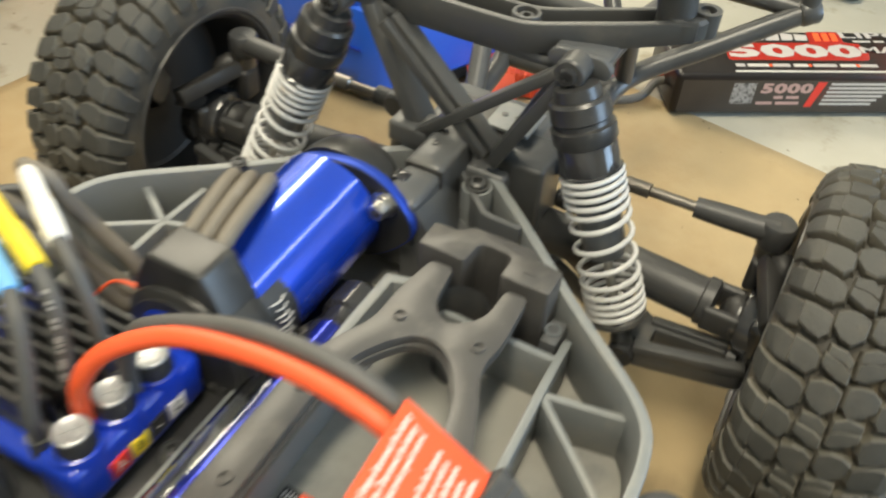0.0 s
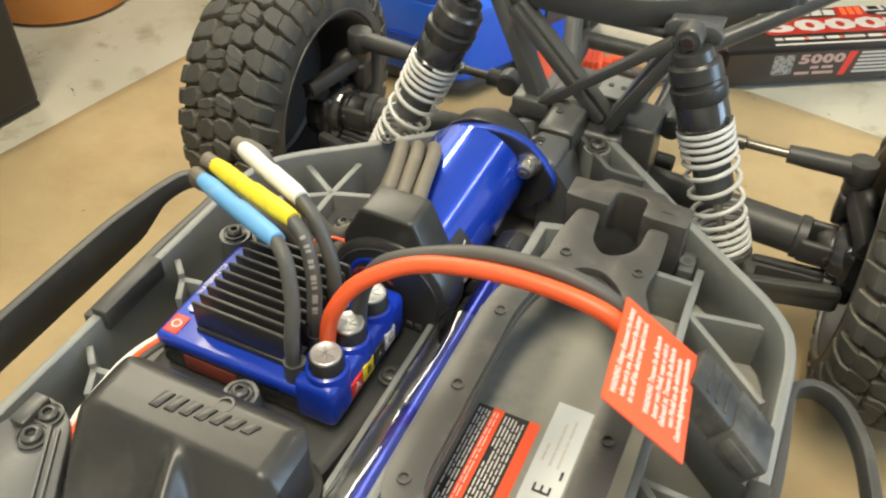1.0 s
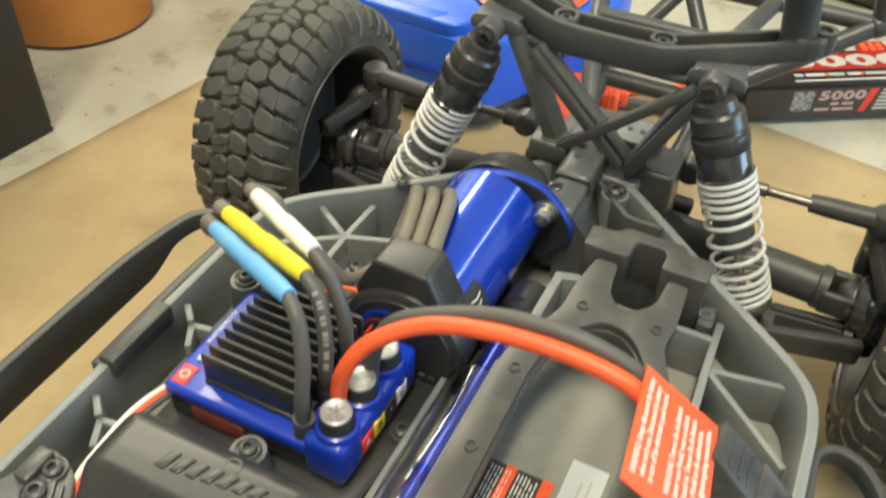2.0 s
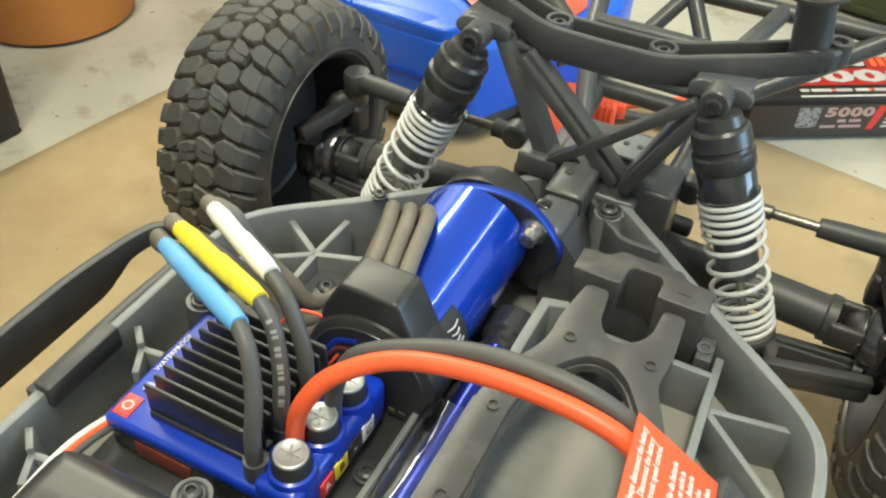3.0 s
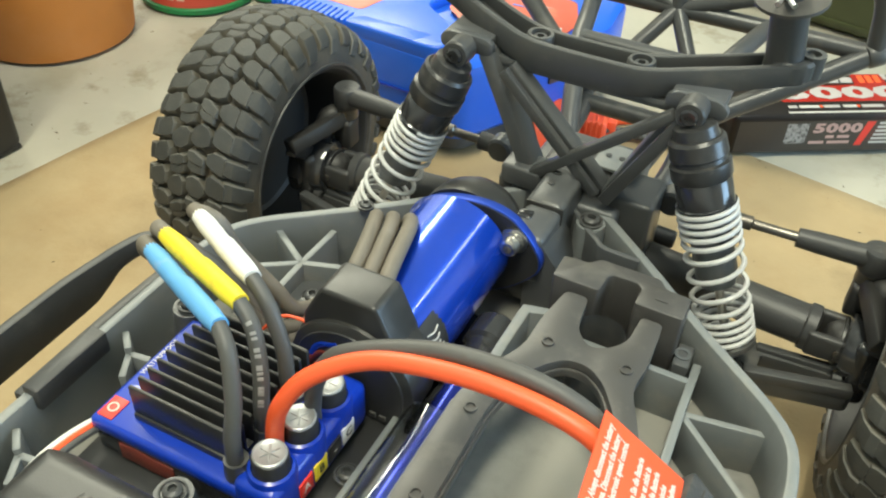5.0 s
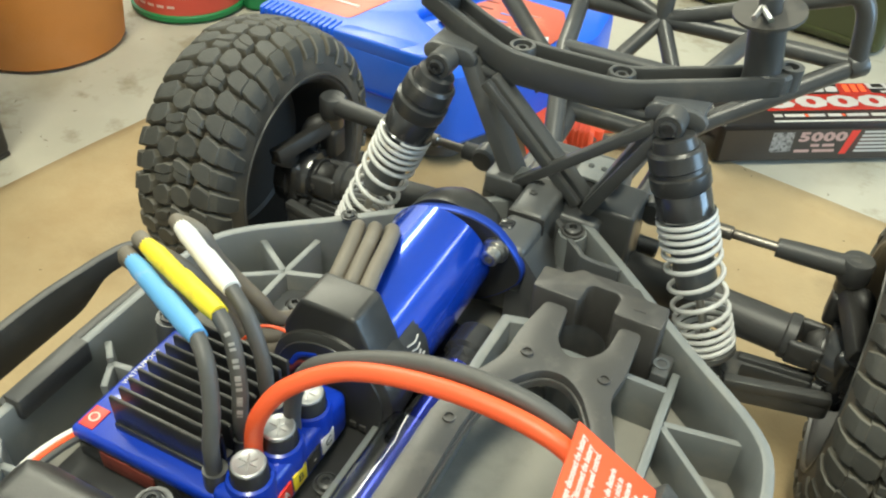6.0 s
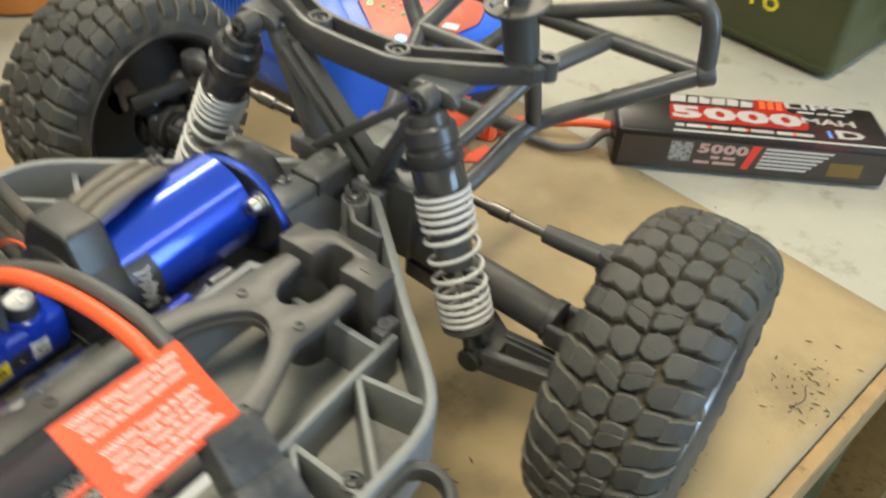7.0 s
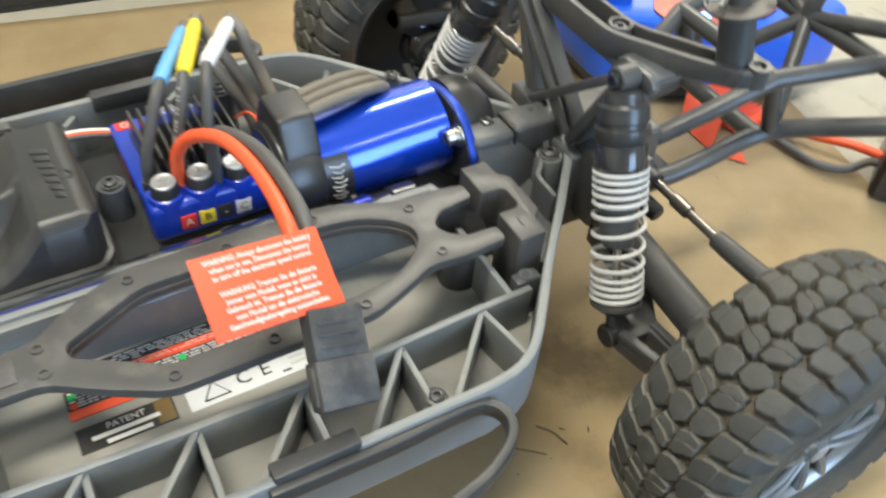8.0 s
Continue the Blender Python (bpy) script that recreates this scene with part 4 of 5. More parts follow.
# motor
MX, MZ, MR = -22.3, 86.6, 18.2


def motor():
    can = [(MR - 1, 0), (MR, 1), (MR, 53), (MR - 0.5, 53.3)]
    mo = part("motor", lathe(can, (MX - 0.6, -84, MZ - 1.4), (MX + 0.5, -30, MZ + 2.0), 64), BLUE, TRUCK, "glossy blue anodised electric motor")
    plate = rounded([(-41.8, 88), (-37, 72), (-24, 67), (-10, 70), (0, 77), (7, 85.5), (7.2, 90.5), (3.8, 96.4), (-3.2, 103.4), (-11, 105.8), (-20.8, 105.4), (-32, 102), (-40.4, 95)], [8, 8, 8, 6, 5, 3, 3, 6, 6, 6, 8, 8, 6])
    m = Matrix.Translation((0, -30.0, 0)) @ Matrix.Rotation(radians(90), 4, "X")
    part("mount_plate", prism(plate, -3.5, 0, r=0.5, m=m), PLATEBLUE, mo, "blue aluminium motor plate")
    # Thin dark sheet: the dark reflection in the blue plate, put into colour.
    part("dark_plate_face", prism([(MX + (x - MX) * 0.975, 88 + (z - 88) * 0.975) for x, z in plate], 0.02, 0.35, r=0, m=m), ANODBLACK, mo, "front face of the motor plate, dark reflection in its colour", smooth=False)
    for x, z in ((-2.6, 96.2),):
        part("mount_screw", lathe([(4.6, 0), (4.6, 0.9), (3.6, 1.0), (3.6, 2.4), (3.1, 2.5), (2.9, 5.2), (2.3, 5.7), (1.5, 5.7), (1.4, 3.2), (0.1, 3.2)], (x, -30.4, z), (x, -36, z), 20, cap=False), STEEL, mo, "steel hex screw with washer")
    band = bmesh.new()
    rows = []
    for k in range(17):
        a = radians(44 - 6 * k)
        rows.append([band.verts.new((MX - 0.4 + (MR + 0.15) * math.cos(a), y, MZ - 0.9 + (MR + 0.15) * math.sin(a))) for y in (-83.5, -72.5 + 2 * (k < 1))])
    for a, b in zip(rows, rows[1:]):
        band.faces.new((a[0], a[1], b[1], b[0]))
    part("brand_band", band, BLACKPRINT, mo, "black printed patch")
    for k, a in enumerate((30, 23, 17, 11, 5, -1, -7, -13)):
        r = radians(a)
        m = pose((MX - 0.4 + (MR + 0.25) * math.cos(r)) * MM, -78 * MM, (MZ - 1 + (MR + 0.25) * math.sin(r)) * MM, 0, 90 - a, 0)
        part("logo_stroke", tube([(-0.7, -3.2 + (k % 2), 0), (0.2, 0.2, 0.05), (-0.5, 2.8 - (k % 3) * 0.7, 0)], 0.28, 6, 3), LABELGREY, mo, m=m)
    bell = part("end_bell", lathe([(17, 0), (19.6, 1.5), (20.2, 4), (20.2, 13), (19, 15.5)], (MX, -99, MZ), (MX, -83, MZ), 48), RECEIVER, TRUCK, "black nylon motor end cap with wire outlet")
    hood = rounded([(-15, 0), (14, 0), (14.5, 15), (8.5, 28.5), (-8.5, 28.5), (-15, 16)], 1.6)
    m = Matrix.Translation((-23.3, -83, MZ)) @ Matrix.Rotation(radians(90), 4, "X")
    part("wire_hood", prism(hood, 0, 13.5, r=1.2, seg=3, m=m), RECEIVER, bell)
    part("end_label", lathe([(17.4, 0), (17.2, 0.4), (0.1, 0.4)], (MX, -98.8, MZ), (MX, -100, MZ), 36, cap=False), ANODBLACK, bell, "dark printed disc")
    part("end_blue", tube([(MX - 12, -99.3, MZ + 5), (MX - 9, -99.3, MZ + 10), (MX - 3, -99.3, MZ + 12.6)], 0.9, 8, 6, flat=0.3, up=(0, 1, 0)), BLUEPL, bell)
    part("end_red", tube([(MX - 13.5, -99.3, MZ + 1), (MX - 9, -99.3, MZ + 7), (MX - 3, -99.3, MZ + 7.5), (MX + 2, -99.3, MZ + 4.6)], 0.8, 8, 6, flat=0.3, up=(0, 1, 0)), FADEDRED, bell)
    for k in range(6):
        part("end_print", box(MX - 6 + 3.2 * k, MX - 4 + 3.2 * k, -99.7, -99.15, MZ - 10.5, MZ - 8.7, 0.05), STRAP, bell)
    for k, x in enumerate((-29.5, -24.6, -19.5)):
        j = k - 1
        tip = ((-79.5, -107.5, 118), (-78, -103, 120.8), (-76.5, -90.5, 119))[k]
        tip, root = Vector(tip), Vector(((-39, -127.5, 125.5), (-39, -119.5, 126.3), (-42, -110.5, 125.8))[k])
        out = (tip - root).normalized()
        path = [(x, -84, 111.5), (x - 2.5, -74, 111.8), (x - 7.5, -60 + 2 * k, 109), (x - 12.5, -50 + 1.5 * k, 103), (x - 15, -53, 92), (-46 - k, -68, 81)]
        path += ([(-51.8, -88, 77.5), (-59.2, -92.5, 87.3), (-62.5, -97, 98), (-72, -103, 110)],
                 [(-51.9, -84, 80), (-59.1, -87, 83.9), (-64.4, -90, 92.1), (-67, -93, 101), (-73, -98.5, 112.5)],
                 [(-52.5, -80, 83.7), (-58, -82, 90.5), (-65.5, -84, 99.5), (-68.6, -87, 108.5)])[k]
        path += [(-70.6, -88.2, 115.6), (-74.2, -89.4, 118.6), tip] if k == 2 else [tip + out * 1.6 + Vector((0.5, 0.8, -3.6)), tip + out * 1.7 + Vector((0, 0, -0.6)), tip]
        part("phase_wire", tube(path, 2.45, 10, 8), BROWNWIRE, mo, "dusty brown-grey motor wire")
    return mo


motor()


# gear cover and rear transmission
GC = part("gear_cover", lathe([(17.8, 0), (18.0, 1.0), (17.9, 5), (17.0, 9.5), (14.2, 14.5), (9.5, 18.5), (4, 20.5)], (MX + 0.8, -26.3, 87.6), (MX + 1.2, -5, 87.4), 48), RECEIVER, TRUCK, "charcoal nylon spur gear cover")
# Dark nylon chosen for the black shadow below the motor plate.
part("cover_lobe", box(-14, 3, -26, -8, 66, 82, 3, 3), RECEIVER, GC)
part("cover_bridge", box(-6.5, 6.0, -28, -9.9, 78, 97.0, 2.2, 3), CHARCOAL, GC)
part("cover_bridge", box(-7.5, 5.8, -10.1, 14, 78, 98.0, 2.2, 3), CHARCOAL, GC)
slope = bmesh.new()
near, back = ([slope.verts.new((x, y, z)) for x, z in line] for y, line in ((-27, ((1, 64), (1, 95.5), (5.5, 94.5), (9, 90), (20, 75.5), (20, 64))), (7, ((-2, 64), (-2, 97), (2.5, 96.5), (3.4, 92), (5.5, 78), (5.5, 64)))))
for i in range(6):
    slope.faces.new((near[i], near[(i + 1) % 6], back[(i + 1) % 6], back[i]))
slope.faces.new(near[::-1])
slope.faces.new(back)
bevelled(slope, 1.2, 2)
part("cover_flank", slope, CHARCOAL, GC)
part("cover_seam", box(-6.9, 6.2, -10.5, -9.7, 84, 97.7, 0.2), BLACKPRINT, GC)
part("cover_notch", box(-7.2, -1.8, -19.5, -14.5, 91, 97.6, 1.0, 3), GLOSS, GC)
for y in (2, 8.5):
    part("pin_hole", lathe([(1.4, 0), (1.3, 0.3), (0.8, 0.3), (0.7, 0.05)], (-3, y, 98.2), (-3, y, 100), 12), BLACK, GC)
part("deck_plate", prism(rounded([(4, -25), (52, -25), (36, -10), (20, -7), (8, 4), (3, 10), (0, 14), (-6, 8), (-2, -20)], 3), 62, 74.5, r=1.5), CHARCOAL, TRUCK, "grey floor plate beside the gear cover")
part("deck_wall", wall_line([(p.x, p.y) for p in curve_points([(1, 14, 0), (2.4, 9, 0), (7.5, 4, 0), (13, -1.7, 0), (18, -6, 0), (22, -9, 0), (34, -9.5, 0)], 4)], 2.2, 64, 87.5, 0.6), CHARCOAL, TRUCK)
part("deck_boss", lathe([(5.6, 62), (5.4, 84), (5, 87)], (13, 2, 0), (13, 2, 1), 20), GREY, TRUCK)
screw(13, 2, 87, TRUCK, scale=1.15)
screw(-58, -30, 88, TRUCK, scale=0.8)
DIFF = part("differential_case", box(-20, 20, 8, 54, 50, 88, 2.2, 3), CHARCOAL, TRUCK, "charcoal rear differential housing")
part("case_top", box(-14, 18, 16, 42, 87, 93, 3, 3), STRAP, DIFF)
part("case_ear", box(13, 31, 13, 33, 58, 92, 1.8, 3), BLACK, DIFF)
part("case_ear", box(-28, -18, 14, 30, 60, 86, 3), BLACK, DIFF)
part("left_foot", box(-24, -9, 7, 19, 88, 96.0, 1.2, 3), CHARCOAL, DIFF)
part("rear_pad", box(4, 20, 24, 40, 94, 95.5, 0.5), GREY, DIFF)
for x in (8, 13):
    part("pin_hole", lathe([(1.2, 0), (1.2, 0.3)], (x, 32, 95.5), (x, 32, 97), 10), BLACK, DIFF)


# shock tower, body mount and posts
def beam(p0, p1, w, d, name, parent, mat=CHARCOAL):
    """A flat-sided strut: w across, d deep."""
    L = (vec(p1) - vec(p0)).length
    b = box(-w / 2, w / 2, -d / 2, d / 2, 0, L, min(w, d) * 0.18)
    z = (vec(p1) - vec(p0)).normalized()
    y = (Vector((0, 1, 0)) - z.y * z).normalized()
    x = y.cross(z)
    m = Matrix((x, y, z)).transposed().to_4x4()
    return part(name, merge(None, b, Matrix.Translation(p0) @ m), mat, parent)


TOWER = part("shock_tower", box(-34, 34, 16, 22, 128, 132, 1.5), CHARCOAL, TRUCK, "charcoal nylon rear shock tower with crossed braces")
beam((-36, 18, 133), (-15, 16, 92), 5.5, 11, "strut", TOWER)
beam((33, 18, 133), (14, 16, 92), 5.0, 10, "strut", TOWER)
# Black on the ribs and one brace puts the dark front faces into colour.
beam((-26.4, 15.5, 131), (11.6, 16.5, 93), 3.2, 7, "brace", TOWER)
beam((-27.2, 8.8, 131), (10.8, 9.8, 93), 3.6, 3.0, "rib", TOWER, BLACK)
beam((31, 9.5, 132), (-13, 9.5, 94), 3.7, 4.5, "brace", TOWER, BLACK)
beam((34, 8, 131), (14, 9, 92), 4.4, 2.2, "rib", TOWER, BLACK)
for s in (-1, 1):
    ex = 36.2 if s > 0 else -43
    part("ear", box(ex - 8.5, ex + 8.5, 13.5, 27, 135.0, 138.0, 0.8), CHARCOAL, TOWER)
    m = Matrix.Translation((ex, 15.6, 135.4)) @ Matrix.Rotation(radians(90), 4, "X")
    part("ear_flange", prism(rounded([(-9.5, -3.4), (9.5, -3.4), (10.2, 0.5), (7, 3.0), (-7, 3.0), (-10.2, 0.5)], 2.2), 0, 3.2, r=0.6, m=m), CHARCOAL, TOWER)


def body_mount():
    c = [(-63, 37.5), (-50, 31.5), (-36, 26), (-24, 22.3), (-14, 21.3), (10, 21.3), (20, 22.3), (34, 27), (50, 32), (63, 37.5)]
    top = [148.5, 146.3, 143.6, 141.6, 141, 141, 141.6, 143.6, 146.3, 148.5]
    tall = [7.0, 7.6, 8.8, 9.8, 10.4, 10.4, 9.8, 8.8, 7.6, 7.0]
    web = bmesh.new()
    rows = []
    for (x, y), z, h in zip(c, top, tall):
        rows.append([web.verts.new(p) for p in ((x, y - 6.2, z - h), (x, y - 6.2, z - h + 3.4), (x, y + 5.2, z - h + 3.4), (x, y + 5.2, z - h))])
    for a, b in zip(rows, rows[1:]):
        for i in range(4):
            web.faces.new((a[i], a[(i + 1) % 4], b[(i + 1) % 4], b[i]))
    web.faces.new(rows[0][::-1])
    web.faces.new(rows[-1])
    bm_ = part("body_mount", web, BLACK, TRUCK, "black nylon rear body mount bar")
    strip([(x, y - 6, z - h / 2) for (x, y), z, h in zip(c, top, tall)], tall, 2.8, "flange", bm_, BLACK)
    strip([(x, y + 4.8, z - h / 2) for (x, y), z, h in zip(c, top, tall)], [h - 0.5 for h in tall], 2.2, "flange", bm_, BLACK)
    for x in (-20, 15):
        part("boss", lathe([(4.8, 133), (4.7, 140.6), (4.3, 141.2), (3.3, 141.2), (3.0, 138.8), (2.4, 138.8), (2.2, 140.2), (1.3, 140.2), (1.2, 138), (0.1, 138)], (x, 21.5, 0), (x, 21.5, 1), 22, cap=False), BLACK, bm_)
    for s in (-1, 1):
        part("end_pad", lathe([(7, 141), (7.9, 142), (7.9, 147), (7, 148)], (s * 57.5, 36, 0), (s * 57.5, 36, 1), 24), BLACK, bm_)
        part("end_ring", lathe([(4.0, 141.6), (4.0, 149), (2.3, 149), (2.3, 141.6)], (s * 63.6, 38, 0), (s * 63.6, 38, 1), 20, cap=False), BLACK, bm_)
        foot, head = Vector((s * 56, 35.5, 144)), Vector((s * 53, 32, 166))
        post = part("body_post", lathe([(6.2, 0), (5.9, 1.5), (5.7, 22), (3.6, 22.6), (3.4, 29), (2.4, 30)], foot, head, 24), BLACK, TRUCK, "black body post with washer")
        part("washer", lathe([(3.5, 22.7), (10.8, 22.7), (10.8, 23.8), (3.5, 23.8)], foot, head, 28, cap=False), DARKWASHER, post, "scuffed dark metal washer")
        if s > 0:
            clip = part("body_clip", tube([(50, 20.5, 168.6), (50.4, 25, 168.8), (50.8, 29, 169.2), (52.5, 30.8, 170), (55, 32.8, 170.4), (54.2, 35.5, 170.6), (53, 38, 171), (53.2, 41.5, 171.4), (54.8, 43.2, 171.6)], 0.85, 8, 6), CHROME, post, "bent steel wire body clip")
            part("wire_ring", tube([(51, 40, 172), (51.2, 44.5, 172.4), (52.8, 48.4, 172.8), (57, 50.8, 173), (60.8, 48.8, 172.8), (62, 44, 172.4), (61, 40, 171.8), (58.4, 37, 171)], 0.85, 8, 6), CHROME, clip)
            part("wire_leg", tube([(54.8, 21.6, 168.6), (52.8, 25, 168.9), (51.2, 28, 169.4)], 0.85, 8, 4), CHROME, clip)


body_mount()


# rear tube bumper
def bumper():
    b = part("rear_bumper", tube([(-29, 99, 104), (0, 99, 104), (29, 99, 104)], 3.9, 14), BLACK, TRUCK, "dusty black tubular rear bumper cage")
    for s in (-1, 1):
        runs = [([(s * 18, 36, 56), (s * 22, 62, 61), (s * 24, 78, 65), (s * 27, 112, 72), (s * 55, 133, 87), (s * 84.5, 154, 102)], 4.3, 5),
                ([(s * 14, 52, 77), (s * 22, 76, 91), (s * 29, 99, 104), (s * 39.5, 150, 104)], 4.0, 0),
                ([(s * 27, 112, 72), (s * 29, 99, 104)], 3.8, 0),
                ([(s * 84.5, 154, 101), (s * 83.5, 154, 112), (s * 81.5, 154, 124), (s * 78, 154, 130), (s * 72, 153.5, 132), (s * 38, 153, 135.5), (0, 152, 136)], 4.2, 5),
                ([(0, 147, 105), (s * 39.5, 150, 104), (s * 84.5, 154, 102)], 4.0, 0),
                ([(0, 147, 105), (s * 40, 151, 119), (s * 73, 153.5, 130.5)], 3.6, 0),
                ([(0, 147, 105), (s * 27, 112, 72)], 3.6, 0)]
        for pts, r, n in runs:
            part("tube", tube(pts, r, 14, n), BLACK, b)
        part("joint", lathe([(4.8, 0), (5.4, 1), (5.4, 7), (4.8, 8)], (s * 81.5, 152, 101), (s * 87.5, 156, 103), 14), BLACK, b)
    part("tube", tube([(0, 152, 136), (0, 147, 105)], 4, 12), BLACK, b)
    part("cross_tube", tube([(-26, 106, 70.5), (26, 106, 70.5)], 4.0, 14), BLACK, b)
    part("skid", box(-22, 22, 52, 66, 54, 64, 3), BLACK, b)


bumper()


# suspension
def shock(s):
    T, B = (vec((36.2, 8.2, 135.5)), vec((72.8, -1.5, 46.2))) if s > 0 else (vec((-43, 7.8, 134.6)), vec((-78, -1.5, 46.2)))
    sh = part("shock_absorber", lathe([(8.0, 8), (8.9, 9), (9.2, 14), (8.6, 14.6), (8.6, 16), (9.7, 16.5), (9.7, 21), (9.2, 21.8)], T, B, 32), SHOCKBLACK, TRUCK, "black oil-filled shock with a white coil spring")
    part("top_cap", lathe([(4, 3.5), (6.6, 4.5), (7.2, 8.2), (7.9, 8.6)], T, B, 28), SHOCKBLACK, sh)
    part("eyelet", lathe([(4.2, 0), (4.7, 0.6), (4.7, 7.4), (4.2, 8)], T - Vector((0, 4, 0)), T + Vector((0, 4, 0)), 22), BLACK, sh)
    part("pivot_bolt", lathe([(2.9, 0), (2.9, 1), (2.2, 1.6), (1.3, 1.6), (1.2, 0.8), (0.1, 0.8)], T - Vector((0, 4, 0)), T - Vector((0, 8, 0)), 16, cap=False), GLOSS, sh)
    part("collar", lathe([(8.8, 21.8), (9.1, 22.2), (9.1, 30.4), (9.7, 30.8)], T, B, 32), GLOSS, sh, "shiny black spring collar")
    part("cylinder", lathe([(6.9, 30), (6.9, 57), (6.2, 58), (5.8, 60.5), (2.5, 61.5)], T, B, 28), SHAFTGREY, sh, "grey shock body tube")
    part("piston_rod", rod(T + (B - T) * 0.6, T + (B - T) * 0.93, 1.5, seg=12), STEEL, sh)
    pos = [31.4, 33.8, 36.4, 39.2, 42.1, 45.6, 52.0, 60.0, 66.8, 71.0, 74.1, 76.8, 79.4, 82.2]
    fr = along(T, B)
    pts = []
    for i, (a, b) in enumerate(zip(pos, pos[1:])):
        for q in range(20):
            t = q / 20
            h = a + (b - a) * t
            ang = 2 * math.pi * (i + t) * s
            pts.append(fr @ Vector((9.2 * math.cos(ang), 9.2 * math.sin(ang), h)))
    part("coil_spring", tube(pts, 0.9, 8), SPRING, sh, "white coated coil spring")
    part("spring_seat", lathe([(3, 81.5), (9.6, 82.5), (9.6, 84.2), (7, 86.5), (3.5, 87.5)], T, B, 28), BLACK, sh)
    part("rod_end", lathe([(3.4, 86), (3.4, 93), (4.4, 95)], T, B, 16), BLACK, sh)
    part("lower_eyelet", lathe([(4.2, 0), (4.8, 0.7), (4.8, 7.3), (4.2, 8)], B - Vector((0, 5, 0)), B + Vector((0, 3, 0)), 20), GLOSS, sh)


for side in (-1, 1):
    shock(side)


def suspension(s):
    arm = part("lower_arm", prism(rounded([(22, 22), (22, 40), (34, 42), (78, 14), (112, 15), (112, 4), (84, -2), (73, -4), (68, 5), (44, 20)], 3), 41.5, 49, [rounded([(34, 27), (34, 35), (62, 17), (62, 11)], 2), rounded([(80, 2), (80, 9), (104, 11), (104, 6)], 1.5)], r=1), BLACK, TRUCK, "black nylon lower suspension arm") if s > 0 else \
        part("lower_arm", mirror_x(prism(rounded([(22, 22), (22, 40), (34, 42), (78, 14), (112, 15), (112, 4), (84, -2), (73, -4), (68, 5), (44, 20)], 3), 41.5, 49, [rounded([(34, 27), (34, 35), (62, 17), (62, 11)], 2), rounded([(80, 2), (80, 9), (104, 11), (104, 6)], 1.5)], r=1)), BLACK, TRUCK, "black nylon lower suspension arm")
    beam((s * 76, -2, 49), (s * 111, 5.5, 50), 4.5, 4, "arm_ridge", arm, BLACK)
    beam((s * 78, 12, 49), (s * 111, 14, 50), 3.2, 3.4, "arm_ridge", arm, BLACK)
    part("drive_axle", lathe([(6.5, 0), (7.6, 1.5), (7.6, 64), (8.6, 64.6), (8.6, 68), (6, 69)], (s * 26, 24, 61), (s * 110, 20, 58), 26), NERF, TRUCK, "black plastic axle shaft with steel cross joint")
    for y0 in (11.6, 25.0):
        part("yoke_prong", box(min(s * 92, s * 106), max(s * 92, s * 106), y0, y0 + 3.4, 53.5, 63.5, 1.4, 3), NERF, arm)
    part("joint_ball", lathe([(1, -6.6), (4.4, -5.2), (6.4, -2.4), (6.8, 0), (6.4, 2.4), (4.4, 5.2), (1, 6.6)], (s * 103, 20, 58.5), (s * 104, 20, 58.5), 22), RIMBLACK, arm)
    part("joint_pin", rod((s * 103, 11.0, 58.5), (s * 103, 29, 58.5), 1.7), WASHER, arm)
    hub = part("hub_carrier", lathe([(8, 0), (11.5, 1), (12.2, 3), (12.2, 9), (14, 10), (14, 15)], (s * 103, 19.5, 58), (s * 120, 19, 58), 30), GLOSS, TRUCK, "black nylon rear hub carrier")
    part("bearing_race", lathe([(8.6, 0), (8.6, 0.8), (6.4, 0.8), (6.4, 0.1)], (s * 103, 19.5, 58), (s * 100, 19.5, 58), 26, cap=False), ANODBLACK, hub)
    part("upright", box(min(s * 107, s * 116), max(s * 107, s * 116), 7, 31, 42, 68, 3, 3), GLOSS, hub)
    beam((s * 113, 2, 75), (s * 105, 31, 77.5), 6, 7, "top_bracket", hub, RIMBLACK)
    beam((s * 113, 3, 74), (s * 112, 14, 66), 5, 6, "bracket_web", hub, RIMBLACK)
    part("pinch_bolt", lathe([(2.6, 0), (2.6, 3), (1.6, 3.4), (1.5, 1.5), (0.1, 1.5)], (s * 107, 9.5, 50), (s * 100, 9.5, 50), 12, cap=False), NERF, hub)
    part("link_horn", tube([(s * 113, 22, 66), (s * 110, 27, 78), (s * 106, 30, 76)], 4.2, 12, 4), RIMBLACK, hub)
    part("horn_block", box(min(s * 100, s * 108), max(s * 100, s * 108), 26, 35, 64, 77, 1.6, 3), RIMBLACK, hub)
    part("spacer", lathe([(4.0, 0), (4.5, 0.5), (4.5, 5.0), (4.0, 5.5)], (s * 104, 32, 76.8), (s * 104, 32, 90), 20), WASHER, hub, "scuffed grey metal spacer")
    link = part("camber_link", tube([(s * 34, 32, 85), (s * 37, 31.8, 85.2), (s * 43, 31.4, 85.6)], 3.6, 14), NERF, TRUCK, "black camber link with a steel turnbuckle")
    part("turnbuckle", lathe([(1.7 + 0.25 * (k % 2), 0.7 * k) for k in range(18)] + [(2.7, 12.4), (2.7, 20.6)] + [(1.7 + 0.25 * (k % 2), 21 + 0.7 * k) for k in range(26)], (s * 42, 31.4, 85.6), (s * 81, 29.6, 87.4), 10), WASHER, link, "steel threaded turnbuckle")
    part("rod_end", tube([(s * 78, 29.6, 87.4), (s * 85, 30, 87.4), (s * 98, 31, 87.2), (s * 104, 32, 87)], [3.4, 3.8, 4.0, 4.6], 14), NERF, link)
